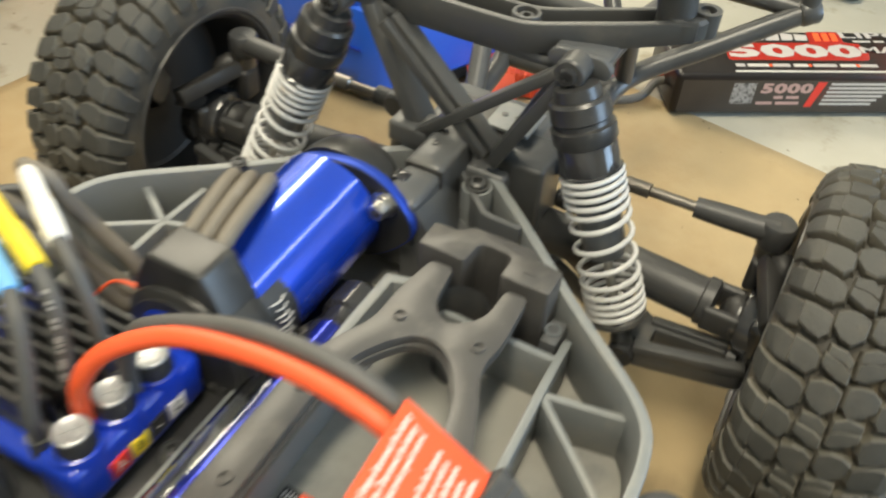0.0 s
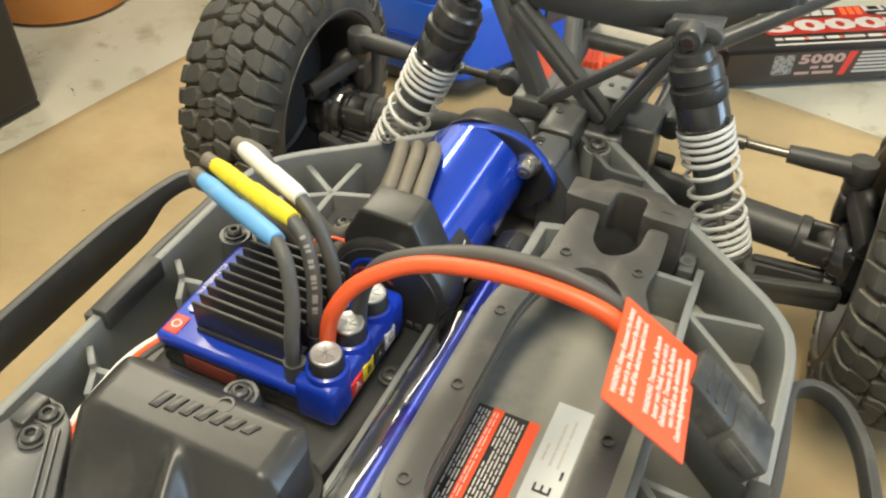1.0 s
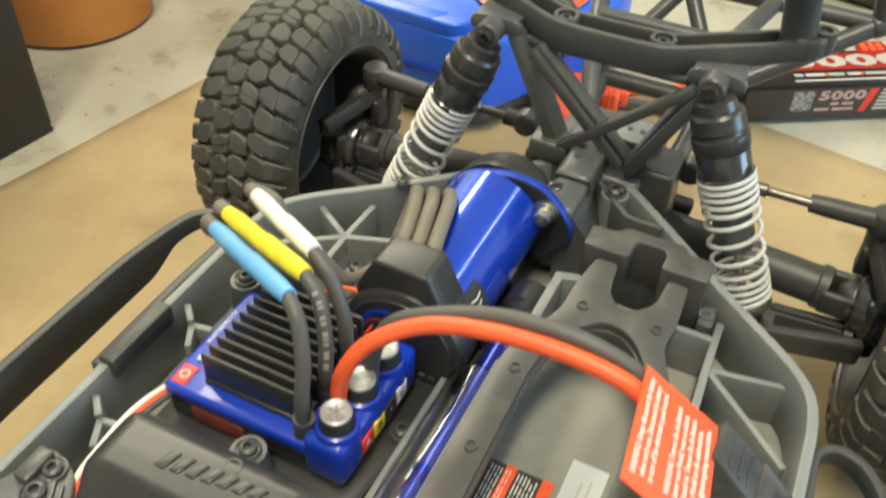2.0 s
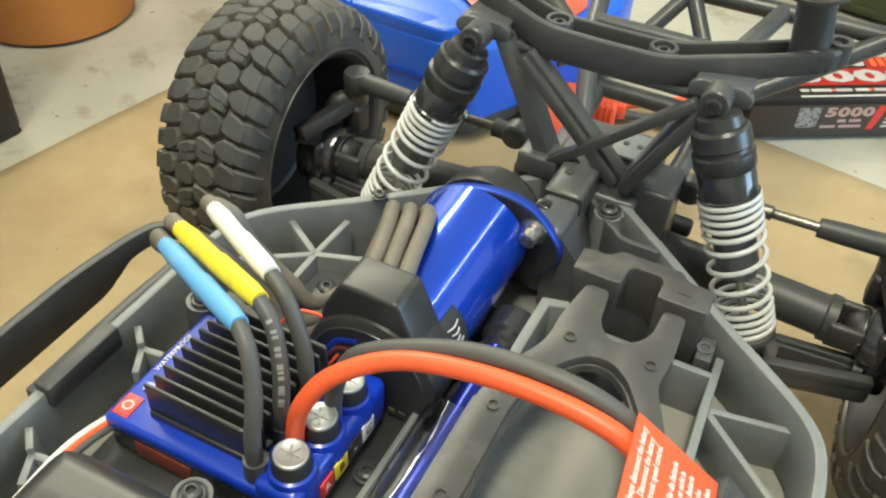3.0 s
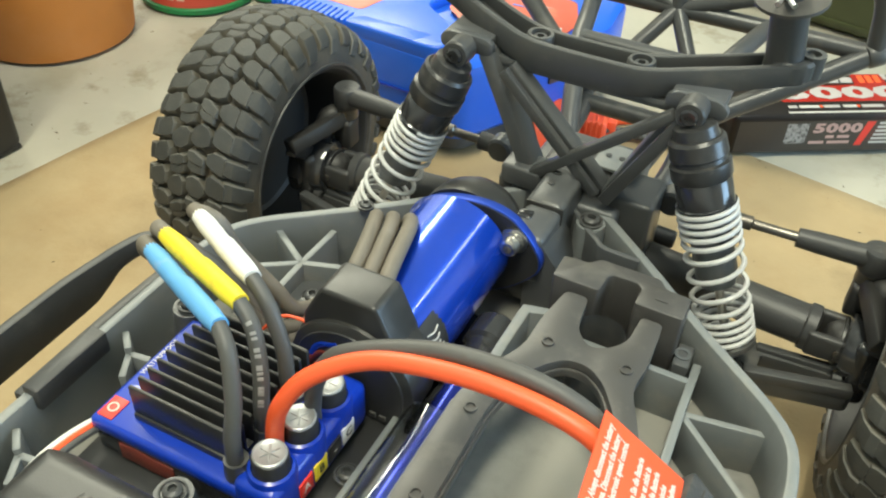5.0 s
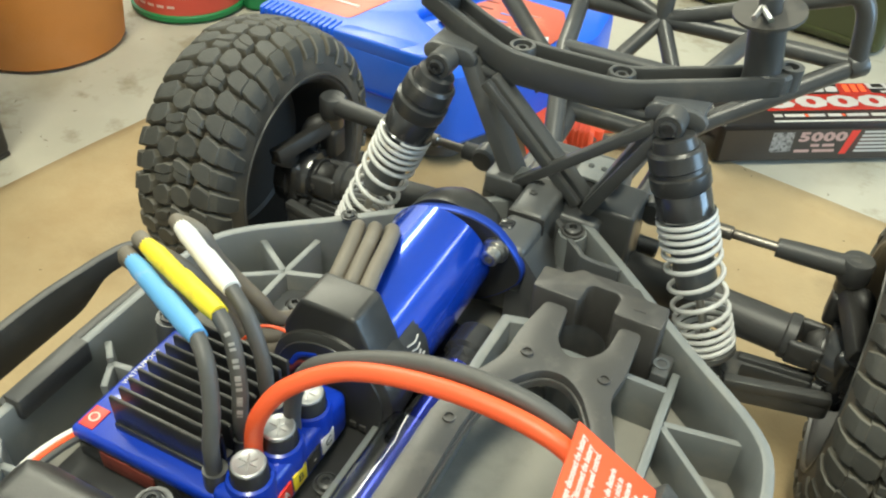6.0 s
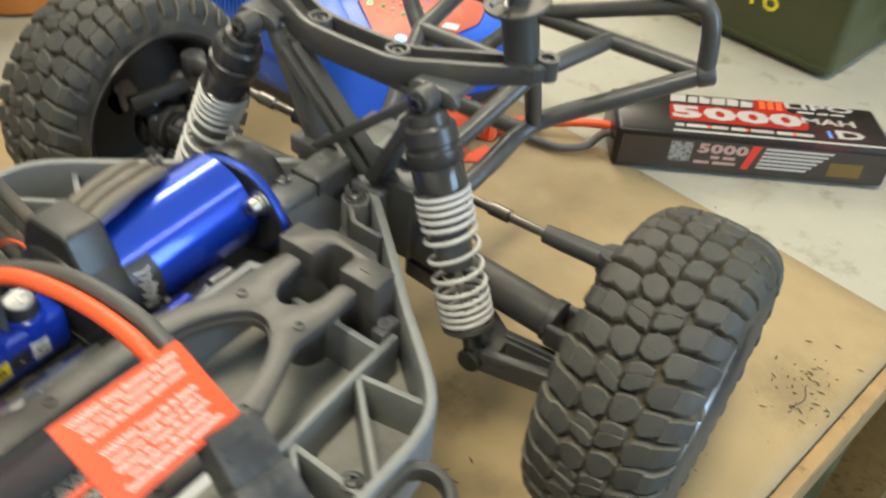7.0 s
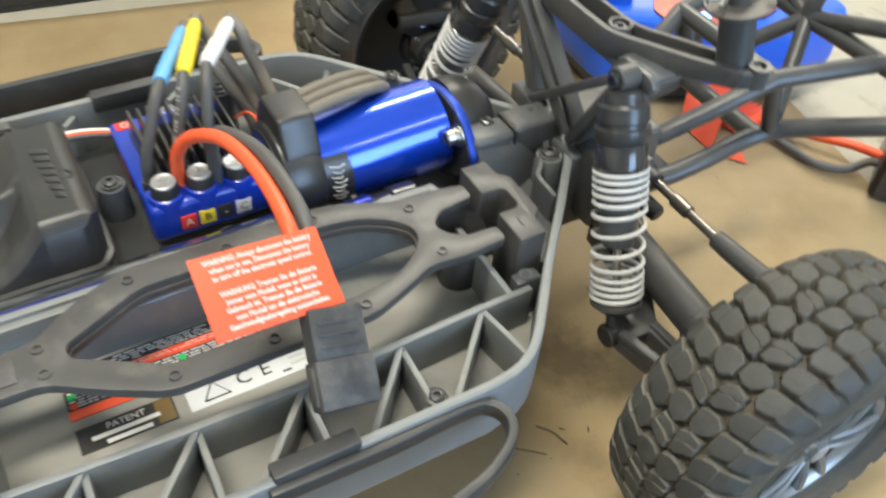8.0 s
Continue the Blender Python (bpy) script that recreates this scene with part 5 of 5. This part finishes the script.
    part("ball_cup", lathe([(5, 0), (5.6, 1), (5.6, 8), (5, 9)], (s * 104, 32, 82), (s * 104, 32, 91), 18), NERF, link)
    part("inner_ball", lathe([(4, 0), (5, 1), (5, 7), (4, 8)], (s * 34, 28, 85), (s * 34, 36, 85), 16), BLACK, link)
    part("axle_cup", lathe([(3, 0), (3.8, 1), (3.8, 9), (3, 10)], (s * 27, 45, 58), (s * 36, 46, 57), 18), RIMBLACK, arm)


for side in (-1, 1):
    suspension(side)


# wheels
def tread_point(u, v, h):
    """The place u across the tread and round its shoulder, v along it, h above the casing."""
    k = abs(u)
    if k <= 16:
        x, r, th = k, 55.3 - 0.009 * k * k, math.atan(0.018 * k)
    else:
        th = 0.28 + min((k - 16) / 8.0, 1.22)
        x, r = 16 + 8 * (math.sin(th) - math.sin(0.28)), 53.0 + 8 * (math.cos(th) - math.cos(0.28))
    x, r, a = math.copysign(x + h * math.sin(th), u), r + h * math.cos(th), v / 57.0
    return (x, r * math.sin(a), r * math.cos(a))


LUG_ROWS = {
    "hex": [[(0.3, -2.2, 3.4), (2.8, -4.4, 4.2), (5.6, -4.4, 3.6), (8.5, -2.6, 1.6)]],
    "siped": [[(0.3, -3.6, 0.3), (3.0, -4.3, 0.8), (7.4, -2.9, 0.3)], [(0.3, 0.0, 3.4), (3.0, 0.5, 4.2), (7.2, 0.0, 3.0)]],
    "middle": [[(8.3, -2.0, 2.8), (10.2, -4.2, 3.9), (13.0, -4.4, 3.9), (15.9, -3.6, 3.4)]],
    "narrow": [[(7.6, -1.8, 2.4), (9.8, -3.9, 3.7), (12.6, -4.3, 3.9), (15.2, -3.6, 3.2)]],
    "long": [[(15.2, -3.5, 3.4), (18.0, -3.8, 3.6), (21.0, -3.4, 3.2), (25.6, -2.9, 2.9)]],
    "short": [[(14.6, -3.5, 3.2), (17.4, -3.6, 3.5), (20.0, -3.4, 3.2), (22.8, -2.8, 2.8)]],
}


def tread_block(kind, variant, side):
    """One worn rubber lug of the tread, with broken edges and leaning walls."""
    rnd = random.Random(kind + str(variant))
    bm = bmesh.new()
    for rows in LUG_ROWS[kind]:
        rows = [(u + rnd.uniform(-0.25, 0.25), v0 + rnd.uniform(-0.45, 0.45), v1 + rnd.uniform(-0.45, 0.45)) for u, v0, v1 in rows]
        tall = 4.0 + rnd.uniform(-0.35, 0.35)
        (ua, a0, a1), (ub, b0, b1) = rows[0], rows[-1]
        levels = [(ua - 0.5, a0 - 0.2, a1 + 0.2, -0.3), (ua, a0, a1, 0.72)] + [(u + 0.5 * (i == 0) - 0.5 * (i == len(rows) - 1), v0, v1, 1.0) for i, (u, v0, v1) in enumerate(rows)] + [(ub, b0, b1, 0.72), (ub + 0.5, b0 - 0.2, b1 + 0.2, -0.3)]
        grid = []
        for u, v0, v1, f in levels:
            cap = tall * (1.0 if u < 17 else max(0.35, 1 - (u - 17) / 11)) * f
            lean = 0.3 * u
            prof = [(v0 - 0.55, -1.2), (v0, 0.8 * cap), (v0 + 0.45, cap), ((v0 + v1) / 2, cap + 0.12), (v1 - 0.45, cap), (v1, 0.8 * cap), (v1 + 0.55, -1.2)]
            grid.append([bm.verts.new(tread_point(side * u, v + lean, h + (rnd.uniform(-0.15, 0.15) if h > 2 else 0) if f > 0 else -1.2)) for v, h in prof])
        last = len(grid) - 2
        for j, (p, q) in enumerate(zip(grid, grid[1:])):
            for i in range(6):
                face = bm.faces.new((p[i], p[i + 1], q[i + 1], q[i]))
                face.material_index = 2 if i in (0, 5) or j in (0, last) else (1 if i in (1, 4) or j in (1, last - 1) else 0)
    me = finish(bm, "tread_block", [RUBBER, RUBBEREDGE, RUBBERDIRT])
    me.set_sharp_from_angle(angle=radians(26))
    return me


LUGS = {(k, v, d): tread_block(k, v, d) for k in LUG_ROWS for v in range(3) for d in (-1, 1)}


def wheel(s):
    """Tyre with lugs and a rim; local x points outwards from the truck."""
    turn = Matrix() if s > 0 else Matrix.Rotation(math.pi, 4, "Z")
    hub = pose(s * 133 * MM, 19 * MM, 59.4 * MM)
    prof = [(41.2, -21), (42, -22.2), (45.5, -22.4), (50.0, -21), (52.8, -16.5), (54.8, -8), (55.3, 0), (54.8, 8), (52.8, 16.5), (50.0, 21), (45.5, 22.4), (37, 21.8), (30, 20.4), (27.2, 18.6), (26.5, 15), (37.5, 9), (40.5, -18), (41.2, -21)]
    ty = part("tyre", lathe(prof, (0, 0, 0), (1, 0, 0), 72, cap=False), WALLRUBBER, TRUCK, "knobbly off-road rubber tyre, dusty", m=hub @ turn)
    part("bead_ring", lathe([(29.2, 20.0), (30.2, 21.1), (31.8, 21.5), (32.6, 20.8)], (0, 0, 0), (1, 0, 0), 60, cap=False), WALLRUBBER, ty)
    part("bead_ring", lathe([(40.6, -21.4), (41.2, -22.6), (42.2, -22.8), (42.6, -22.0)], (0, 0, 0), (1, 0, 0), 60, cap=False), STRAP, ty, "slightly paler inner bead")
    n = 19
    random.seed(21)
    for i in range(n):
        for side in (-1, 1):
            for kind, row in (("hex", 0.0), ("middle", 0.2), ("long", 0.24), ("siped", 0.5), ("narrow", 0.71), ("short", 0.75)):
                me = LUGS[kind, random.randrange(3), side]
                ang = 360 / n * (i + row + (0.12 if side < 0 else 0.0) + random.uniform(-0.02, 0.02))
                part("tread_block", me, None, ty, m=Matrix.Rotation(radians(ang), 4, "X"))
    c = hub @ Matrix.Diagonal((0.92, 1.025, 1.025, 1)) @ turn
    rim = part("rim", lathe([(38.6, -23.0), (39.8, -23.4), (40.0, -22.0), (38.0, -20.0), (36.2, 8), (25.6, 15), (25.6, 18), (24, 18), (23.4, 14), (33.8, 7), (36.2, -20.0), (38.6, -23.0)], (0, 0, 0), (1, 0, 0), 60, cap=False), RIMBLACK, TRUCK, "black deep-dish rim with satin chrome spokes", m=c)
    part("trim_ring", lathe([(22.6, 16.5), (23.6, 19.4), (25.4, 20.6), (26.2, 19.8), (24.8, 17.4), (23.4, 15.6)], (0, 0, 0), (1, 0, 0), 60, cap=False), SPOKECHROME, rim, "satin chrome beauty ring")
    for i in range(5):
        for d in (-1, 1):
            a = radians(72 * i + d * 12)
            a2 = radians(72 * i + d * 26)
            p0 = (16.5, 6 * math.cos(a2), 6 * math.sin(a2))
            p1 = (18.8, 24 * math.cos(a), 24 * math.sin(a))
            part("spoke", tube([p0, ((p0[0] + p1[0]) / 2 + 1.0, (p0[1] + p1[1]) / 2, (p0[2] + p1[2]) / 2), p1], 1.7, 8, 4, flat=1.3, up=(1, 0, 0)), SPOKECHROME, rim)
    part("hub_cap", lathe([(9, 10), (9, 15), (7.5, 17.5), (4.2, 17.8), (4.2, 20), (3.6, 20.5)], (0, 0, 0), (1, 0, 0), 6), RIMSILVER, rim)
    part("back_plate", lathe([(34.4, 6), (34.4, 8), (9, 10), (0.2, 10)], (0, 0, 0), (1, 0, 0), 48, cap=False), RIMBLACK, rim)


for side in (-1, 1):
    wheel(side)


# speed control
def speed_control():
    e = part("speed_controller", box(-75, -15.5, -143.5, -101, 82.8, 87.6, 1.6, 3), BLUEPL, TRUCK, "glossy blue electronic speed controller with black heat sink")
    part("lower_shell", box(-74.4, -16.0, -142.9, -101.6, 75, 83.4, 1), GLOSS, e)
    part("capacitor_deck", box(-28, -15, -144, -100.6, 76.5, 92, 2.4, 3), BLUEPL, e)
    for y in (-136.5, -124, -111):
        part("collar", lathe([(6.3, 80), (6.3, 92), (5.9, 93.6), (5.1, 94), (5.0, 92)], (-20.8, y, 0), (-20.8, y, 1), 28, cap=False), BLUEPL, e)
        cp = part("capacitor", lathe([(4.75, 88), (4.75, 97.6), (4.5, 98.3), (4.0, 98.6)], (-20.8, y, 0), (-20.8, y, 1), 26), BLACKPRINT, e, "black capacitor can with bare metal top")
        part("can_top", lathe([(4.4, 98.3), (4.3, 98.9), (3.9, 99.1), (3.5, 98.8), (0.1, 98.8)], (-20.8, y, 0), (-20.8, y, 1), 26, cap=False), RIMSILVER, cp)
        for a in (0, 60, 120):
            q = radians(a)
            part("vent_score", rod((-20.8 - 2.6 * math.cos(q), y - 2.6 * math.sin(q), 98.85), (-20.8 + 2.6 * math.cos(q), y + 2.6 * math.sin(q), 98.85), 0.25, seg=6), CHROME, cp)
    hs = part("heat_sink", box(-64, -31, -138, -105, 87.0, 89.6, 0.6), ANODBLACK, e, "black finned aluminium heat sink")
    for k in range(10):
        y = -137.4 + 3.55 * k
        part("fin", box(-64, -31, y, y + 1.1, 89.4, 99.4, 0.3), ANODBLACK, hs)
        part("fin_edge", box(-63.6, -31.4, y + 0.2, y + 0.9, 99.3, 99.65, 0.1), STRAP, hs)
    part("red_label", box(-73.5, -68.6, -141.5, -134.5, 87.4, 87.9, 0.1), REDPRINT, e)
    part("label_ring", lathe([(1.6, 0), (1.6, 0.2), (1.1, 0.2), (1.1, 0)], (-71, -138, 87.9), (-71, -138, 91), 14, cap=False), PINKPRINT, e)
    part("set_button", lathe([(1.8, 0), (1.6, 1)], (-70, -131, 87.4), (-70, -131, 92), 14), BLUEPL, e)
    letters("WATERPROOF", 1.6, WHITE, e, pose(-72.6 * MM, -118 * MM, 87.8 * MM, 0, 0, 90), name="word")
    part("front_label", box(-66, -48, -143.3, -142.8, 76, 82, 0.1), FADEDRED, e, "faded red sticker")
    for k, (mat, ch, ink) in enumerate(((REDPRINT, "A", WHITE), (YELLOW, "B", BLACKPRINT), (BLACKPRINT, "-", WHITE), (WHITE, "C", BLACKPRINT))):
        y = -131.5 + 6.6 * k
        part("port_tile", box(-15.1, -14.5, y - 2.8, y + 2.8, 80, 86, 0.05), mat, e)
        letters(ch, 3.2, ink, e, pose(-14.35 * MM, y * MM, 83 * MM, 90, 0, 90), name="letter")
    for k, y in enumerate((-139, -127, -115)):
        part("wire_gland", lathe([(3.4, 88), (3.2, 94)], (-29.5, y, 0), (-29.5, y, 1), 16), BLACK, e)
    plugs = [(((-79.5, -107.5, 118), (-39, -127.5, 125.5)), BLUESLEEVE, [(-39, -127.5, 125.5), (-33.5, -131.5, 122), (-30, -136, 112), (-29.5, -139, 102), (-29.5, -139.5, 92)]),
             (((-78, -103, 120.8), (-39, -119.5, 126.3)), YELSLEEVE, [(-39, -119.5, 126.3), (-33, -122.5, 122), (-29.5, -126, 112), (-29, -128, 102), (-29.5, -127.5, 92)]),
             (((-76.5, -90.5, 119), (-42, -110.5, 125.8)), WHISLEEVE, [(-42, -110.5, 125.8), (-35, -113.5, 121), (-30, -116, 111), (-29, -117, 102), (-29.5, -115.5, 92)])]
    for (tip, bot), mat, path in plugs:
        tip, bot = vec(tip), vec(bot)
        mid = (tip + bot) / 2 + Vector((0, 0, -0.4))
        ph = part("phase_lead", tube(path, 2.15, 10, 8), DARKWIRE, e, "dark grey controller lead")
        part("sleeve", tube([tip + (bot - tip) * 0.06, tip + (bot - tip) * 0.2, mid, tip + (bot - tip) * 0.56, tip + (bot - tip) * 0.9, bot + (bot - tip) * 0.02], [2.3, 2.75, 2.6, 2.85, 2.75, 2.35], 16), mat, ph, "coloured heat-shrink sleeve")
        part("sleeve_mouth", tube([tip - (bot - tip) * 0.05, tip + (bot - tip) * 0.1], 2.35, 14), BROWNWIRE, ph)
    run = curve_points(plugs[1][2], 8)
    random.seed(31)
    for k in range(5, 23):
        d = (run[k + 1] - run[k]).normalized()
        out = (Vector((0.55, -0.75, 0.35)) - d * d.dot(Vector((0.55, -0.75, 0.35)))).normalized()
        m = Matrix((d, out.cross(d), out)).transposed().to_4x4()
        l = random.uniform(0.3, 0.75)
        if random.random() < 0.25:
            continue
        part("lead_print", merge(None, box(-l, l, -0.75, 0.75, 2.08, 2.2, 0.03), Matrix.Translation(run[k] + d * 0.3) @ m), LEADPRINT, e)
    red = [(-23.5, -130.5, 90), (-23.8, -130.5, 97), (-21.5, -129.8, 108.5), (-15.5, -125.5, 118), (-3, -119.5, 124.5), (14, -116.5, 127.5), (32, -115.8, 128.5), (48, -116.8, 127), (58, -118, 120.6), (68, -118.5, 114)]
    blk = [(-21, -118, 90), (-20.5, -118.5, 98), (-18, -118.5, 110), (-11, -117, 120.5), (10, -112.5, 128), (31, -111.3, 130), (47, -111.5, 126.6), (58, -113.5, 118.6), (68, -113.5, 113.5)]
    pw = part("power_lead", tube(red, 2.35, 14, 8), REDWIRE, e, "bright red silicone battery lead")
    part("power_lead", tube(blk, 2.3, 14, 8), DARKWIRE, e, "dark grey silicone battery lead")
    for k in range(3):
        x = 1.75 * k - 1.75
        part("signal_wire", tube([(x - 72, -134, 80), (x - 74.5, -142, 83), (x - 75, -154, 86), (x - 74.2, -166, 86.8), (x - 73, -178, 86.2), (x - 69, -190, 83)], 0.95, 8, 6), (WHISLEEVE, REDWIRE, DARKWIRE)[k], e)
    part("sensor_wire", tube([(-34, -101, 86), (-31, -98, 93), (-36, -96, 99), (-45, -97, 99), (-50, -101, 94)], 0.5, 8, 6), REDWIRE, e)


speed_control()


# battery plug with its warning tag
def tag_and_plug():
    A, B, C, D = (vec(p) for p in ((54.0, -147.2, 135.0), (50.0, -110.0, 128.5), (69.5, -110.5, 116.5), (73.5, -147.3, 123.2)))
    ex, ey = ((B - A) + (C - D)).normalized(), None
    dn = ((D - A) + (C - B)) / 2
    nz = dn.cross(ex).normalized()
    nz = nz if nz.z > 0 else -nz
    ey = nz.cross(ex)
    o = (A + B + C + D) / 4
    m = Matrix.Translation(o * MM) @ Matrix((ex, ey, nz)).transposed().to_4x4()
    w, h = ((B - A).length + (C - D).length) / 2, ((D - A).length + (C - B).length) / 2
    along_x = Vector((18.6, -4.1, -14.1)).normalized()
    along_z = Vector((0.55, 0.2, 0.8))
    along_z = (along_z - along_x * along_x.dot(along_z)).normalized()
    along_y = along_z.cross(along_x)
    po = (vec((73.4, -123, 119.3)) + 12 * along_x + 8 * along_y - 4 * along_z) * MM
    plug = part("battery_connector", box(-1, 12.8, -8.1, 9.9, -4.2, 4.2, 1.2), CONNECTOR, TRUCK, "black moulded battery connector hanging from its leads", m=Matrix.Translation(po) @ Matrix((along_x, along_y, along_z)).transposed().to_4x4())
    part("lead_socket", box(-15, -0.6, -7.4, 9.0, -3.6, 3.6, 1.0), CONNECTOR, plug)
    for y in (-7.8, 9.6):
        part("side_rail", box(0.5, 11, y - 0.9, y + 0.9, -2.0, 2.2, 0.5), CONNECTOR, plug)
    for k in range(3):
        part("grip_rib", box(-11.2 + 3.2 * k, -10.0 + 3.2 * k, -5.4, 7.0, 3.5, 4.0, 0.25), CONNECTOR, plug)
    part("grip_mark", box(3.5, 8.5, -2.6, 2.6, 3.9, 4.25, 0.2), CONNECTOR, plug)
    tag = part("warning_tag", box(-w / 2, w / 2, -h / 2, h / 2, -0.25, 0.25, 0.1), TAGRED, TRUCK, "bright red warning tag with white print", m=m)
    lines = ["WARNING: Always disconnect the battery", "when not in use. Disconnect the battery", "to turn off the electronic speed control.", "", "WARNUNG: Trennen Sie die Batterie", "immer vom Modell, wenn es nicht in", "Gebrauch ist. Trennen Sie die Batterie", "vom Modell um die elektronische", "Geschwindigkeitsregelung auszuschalten."]
    for k, text in enumerate(lines):
        if text:
            letters(text, 1.55, PINKPRINT, tag, pose(0.3 * MM, (h / 2 - 2.2 - 2.25 * k) * MM, 0.36 * MM), depth=0.04, bold=0.085, name="text_line", squeeze=(w - 3.5) / (0.66 * 1.55 * 40))


tag_and_plug()


# receiver box and front plates
def receiver_box():
    def top(x, y):
        far = max(0.0, -177.5 - y)
        d = min(x + 67, -8.5 - x, -159.5 - y)
        ridge = -37 + 0.3 * far - x
        bump = max(0.0, 1 - ridge / (4 + 0.3 * far)) if ridge > 0 else max(0.0, 1 + ridge / (4 + 0.4 * far))
        bump = bump * bump * (3 - 2 * bump)
        low = 17.0 * (1 - math.exp(-far * far / (far + 4.0) / 8.0))
        z = 104 - 0.05 * max(0.0, -172 - y) - low + max(0.0, low - 0.3 * min(far, 30)) * bump * (far > 0)
        return z - (4.0 * (1 - d / 6) ** 2 if d < 6 else 0.0)

    bm = bmesh.new()
    nx, ny = 120, 70
    xs = [-66.9 + 58.3 * 0.5 * (1 - math.cos(math.pi * i / nx)) for i in range(nx + 1)]
    ys = [-159.6 - 58 * (j / ny) ** 1.3 for j in range(ny + 1)]
    cut = lambda x, y: (max(x, -66.9 + 7 * max(0, (y + 167) / 7.4) ** 2, -66.9 + 0.55 * max(0, -184 - y)) if x < -38 else min(x, -8.6 - 6 * max(0, (y + 166) / 6.4) ** 2), y)
    grid = [[bm.verts.new((*cut(x, y), top(x, y))) for x in xs] for y in ys]
    foot = [[bm.verts.new((v.co.x * 1.012, v.co.y, 78)) for v in line] for line in (grid[0], [r[0] for r in grid], [r[-1] for r in grid], grid[-1])]
    for p, q in zip(grid, grid[1:]):
        for i in range(nx):
            bm.faces.new((p[i], p[i + 1], q[i + 1], q[i]))
    for line, base in zip((grid[0], [r[0] for r in grid], [r[-1] for r in grid], grid[-1]), foot):
        for i in range(len(line) - 1):
            bm.faces.new((line[i], line[i + 1], base[i + 1], base[i]))
    r = part("receiver_box", bm, RECEIVER, TRUCK, "charcoal nylon receiver box with raised lettering shape")
    part("gasket_lip", prism(rounded([(-69, -172), (-64, -157.5), (-12, -157.5), (-5.8, -164), (-5.8, -218), (-50, -218), (-69, -186)], [4, 6, 6, 5, 2, 4, 5]), 79, 82.5, r=1.2), RECEIVER, r)
    part("skirt", prism(rounded([(-68, -172), (-63, -158.5), (-13, -158.5), (-6.8, -165), (-6.8, -217), (-49, -217), (-68, -185)], [4, 6, 6, 5, 2, 4, 5]), 62, 79.4, r=1), RECEIVER, r)
    part("lid_hole", lathe([(2.6, 0), (2.4, 0.35), (1.7, 0.35), (1.6, -1.5), (0.1, -1.5)], (-32, -165, 103.75), (-32, -165, 105), 18, cap=False), BLACKPRINT, r)
    x = -49.0
    for k in range(7):
        h = 5.4 - 0.35 * k
        part("logo_bar", prism([(x, -173.2 + 0.5 * k), (x + 2.6, -173.2 + 0.5 * k), (x + 4.4, -173.2 + 0.5 * k + h), (x + 1.6, -173.2 + 0.5 * k + h)], 103.8, 104.5, r=0.25), RECEIVER, r, "raised logo shape")
        x += 4.1
    p = part("front_plate", prism(rounded([(-92, -192), (-86, -174), (-76.5, -176.5), (-72.5, -180), (-57, -205), (-50, -240), (-92, -240)], 2.5), 84.5, 88.5, r=0.8), CHARCOAL, TRUCK, "charcoal front deck plate")
    for d in (0.0, 2.6):
        part("plate_groove", wall_line([(-74.5 - d, -182), (-60 - d, -206), (-55 - d, -238)], 1.1, 88.3, 89.6, 0.3), CHARCOAL, p)
    screw(-79, -186.5, 88.5, p, scale=1.15)
    screw(-80, -179.5, 88.5, p, scale=1.05)
    part("edge_tab", box(-87, -82, -186, -176, 88, 91.5, 0.8), BLACK, p)


receiver_box()
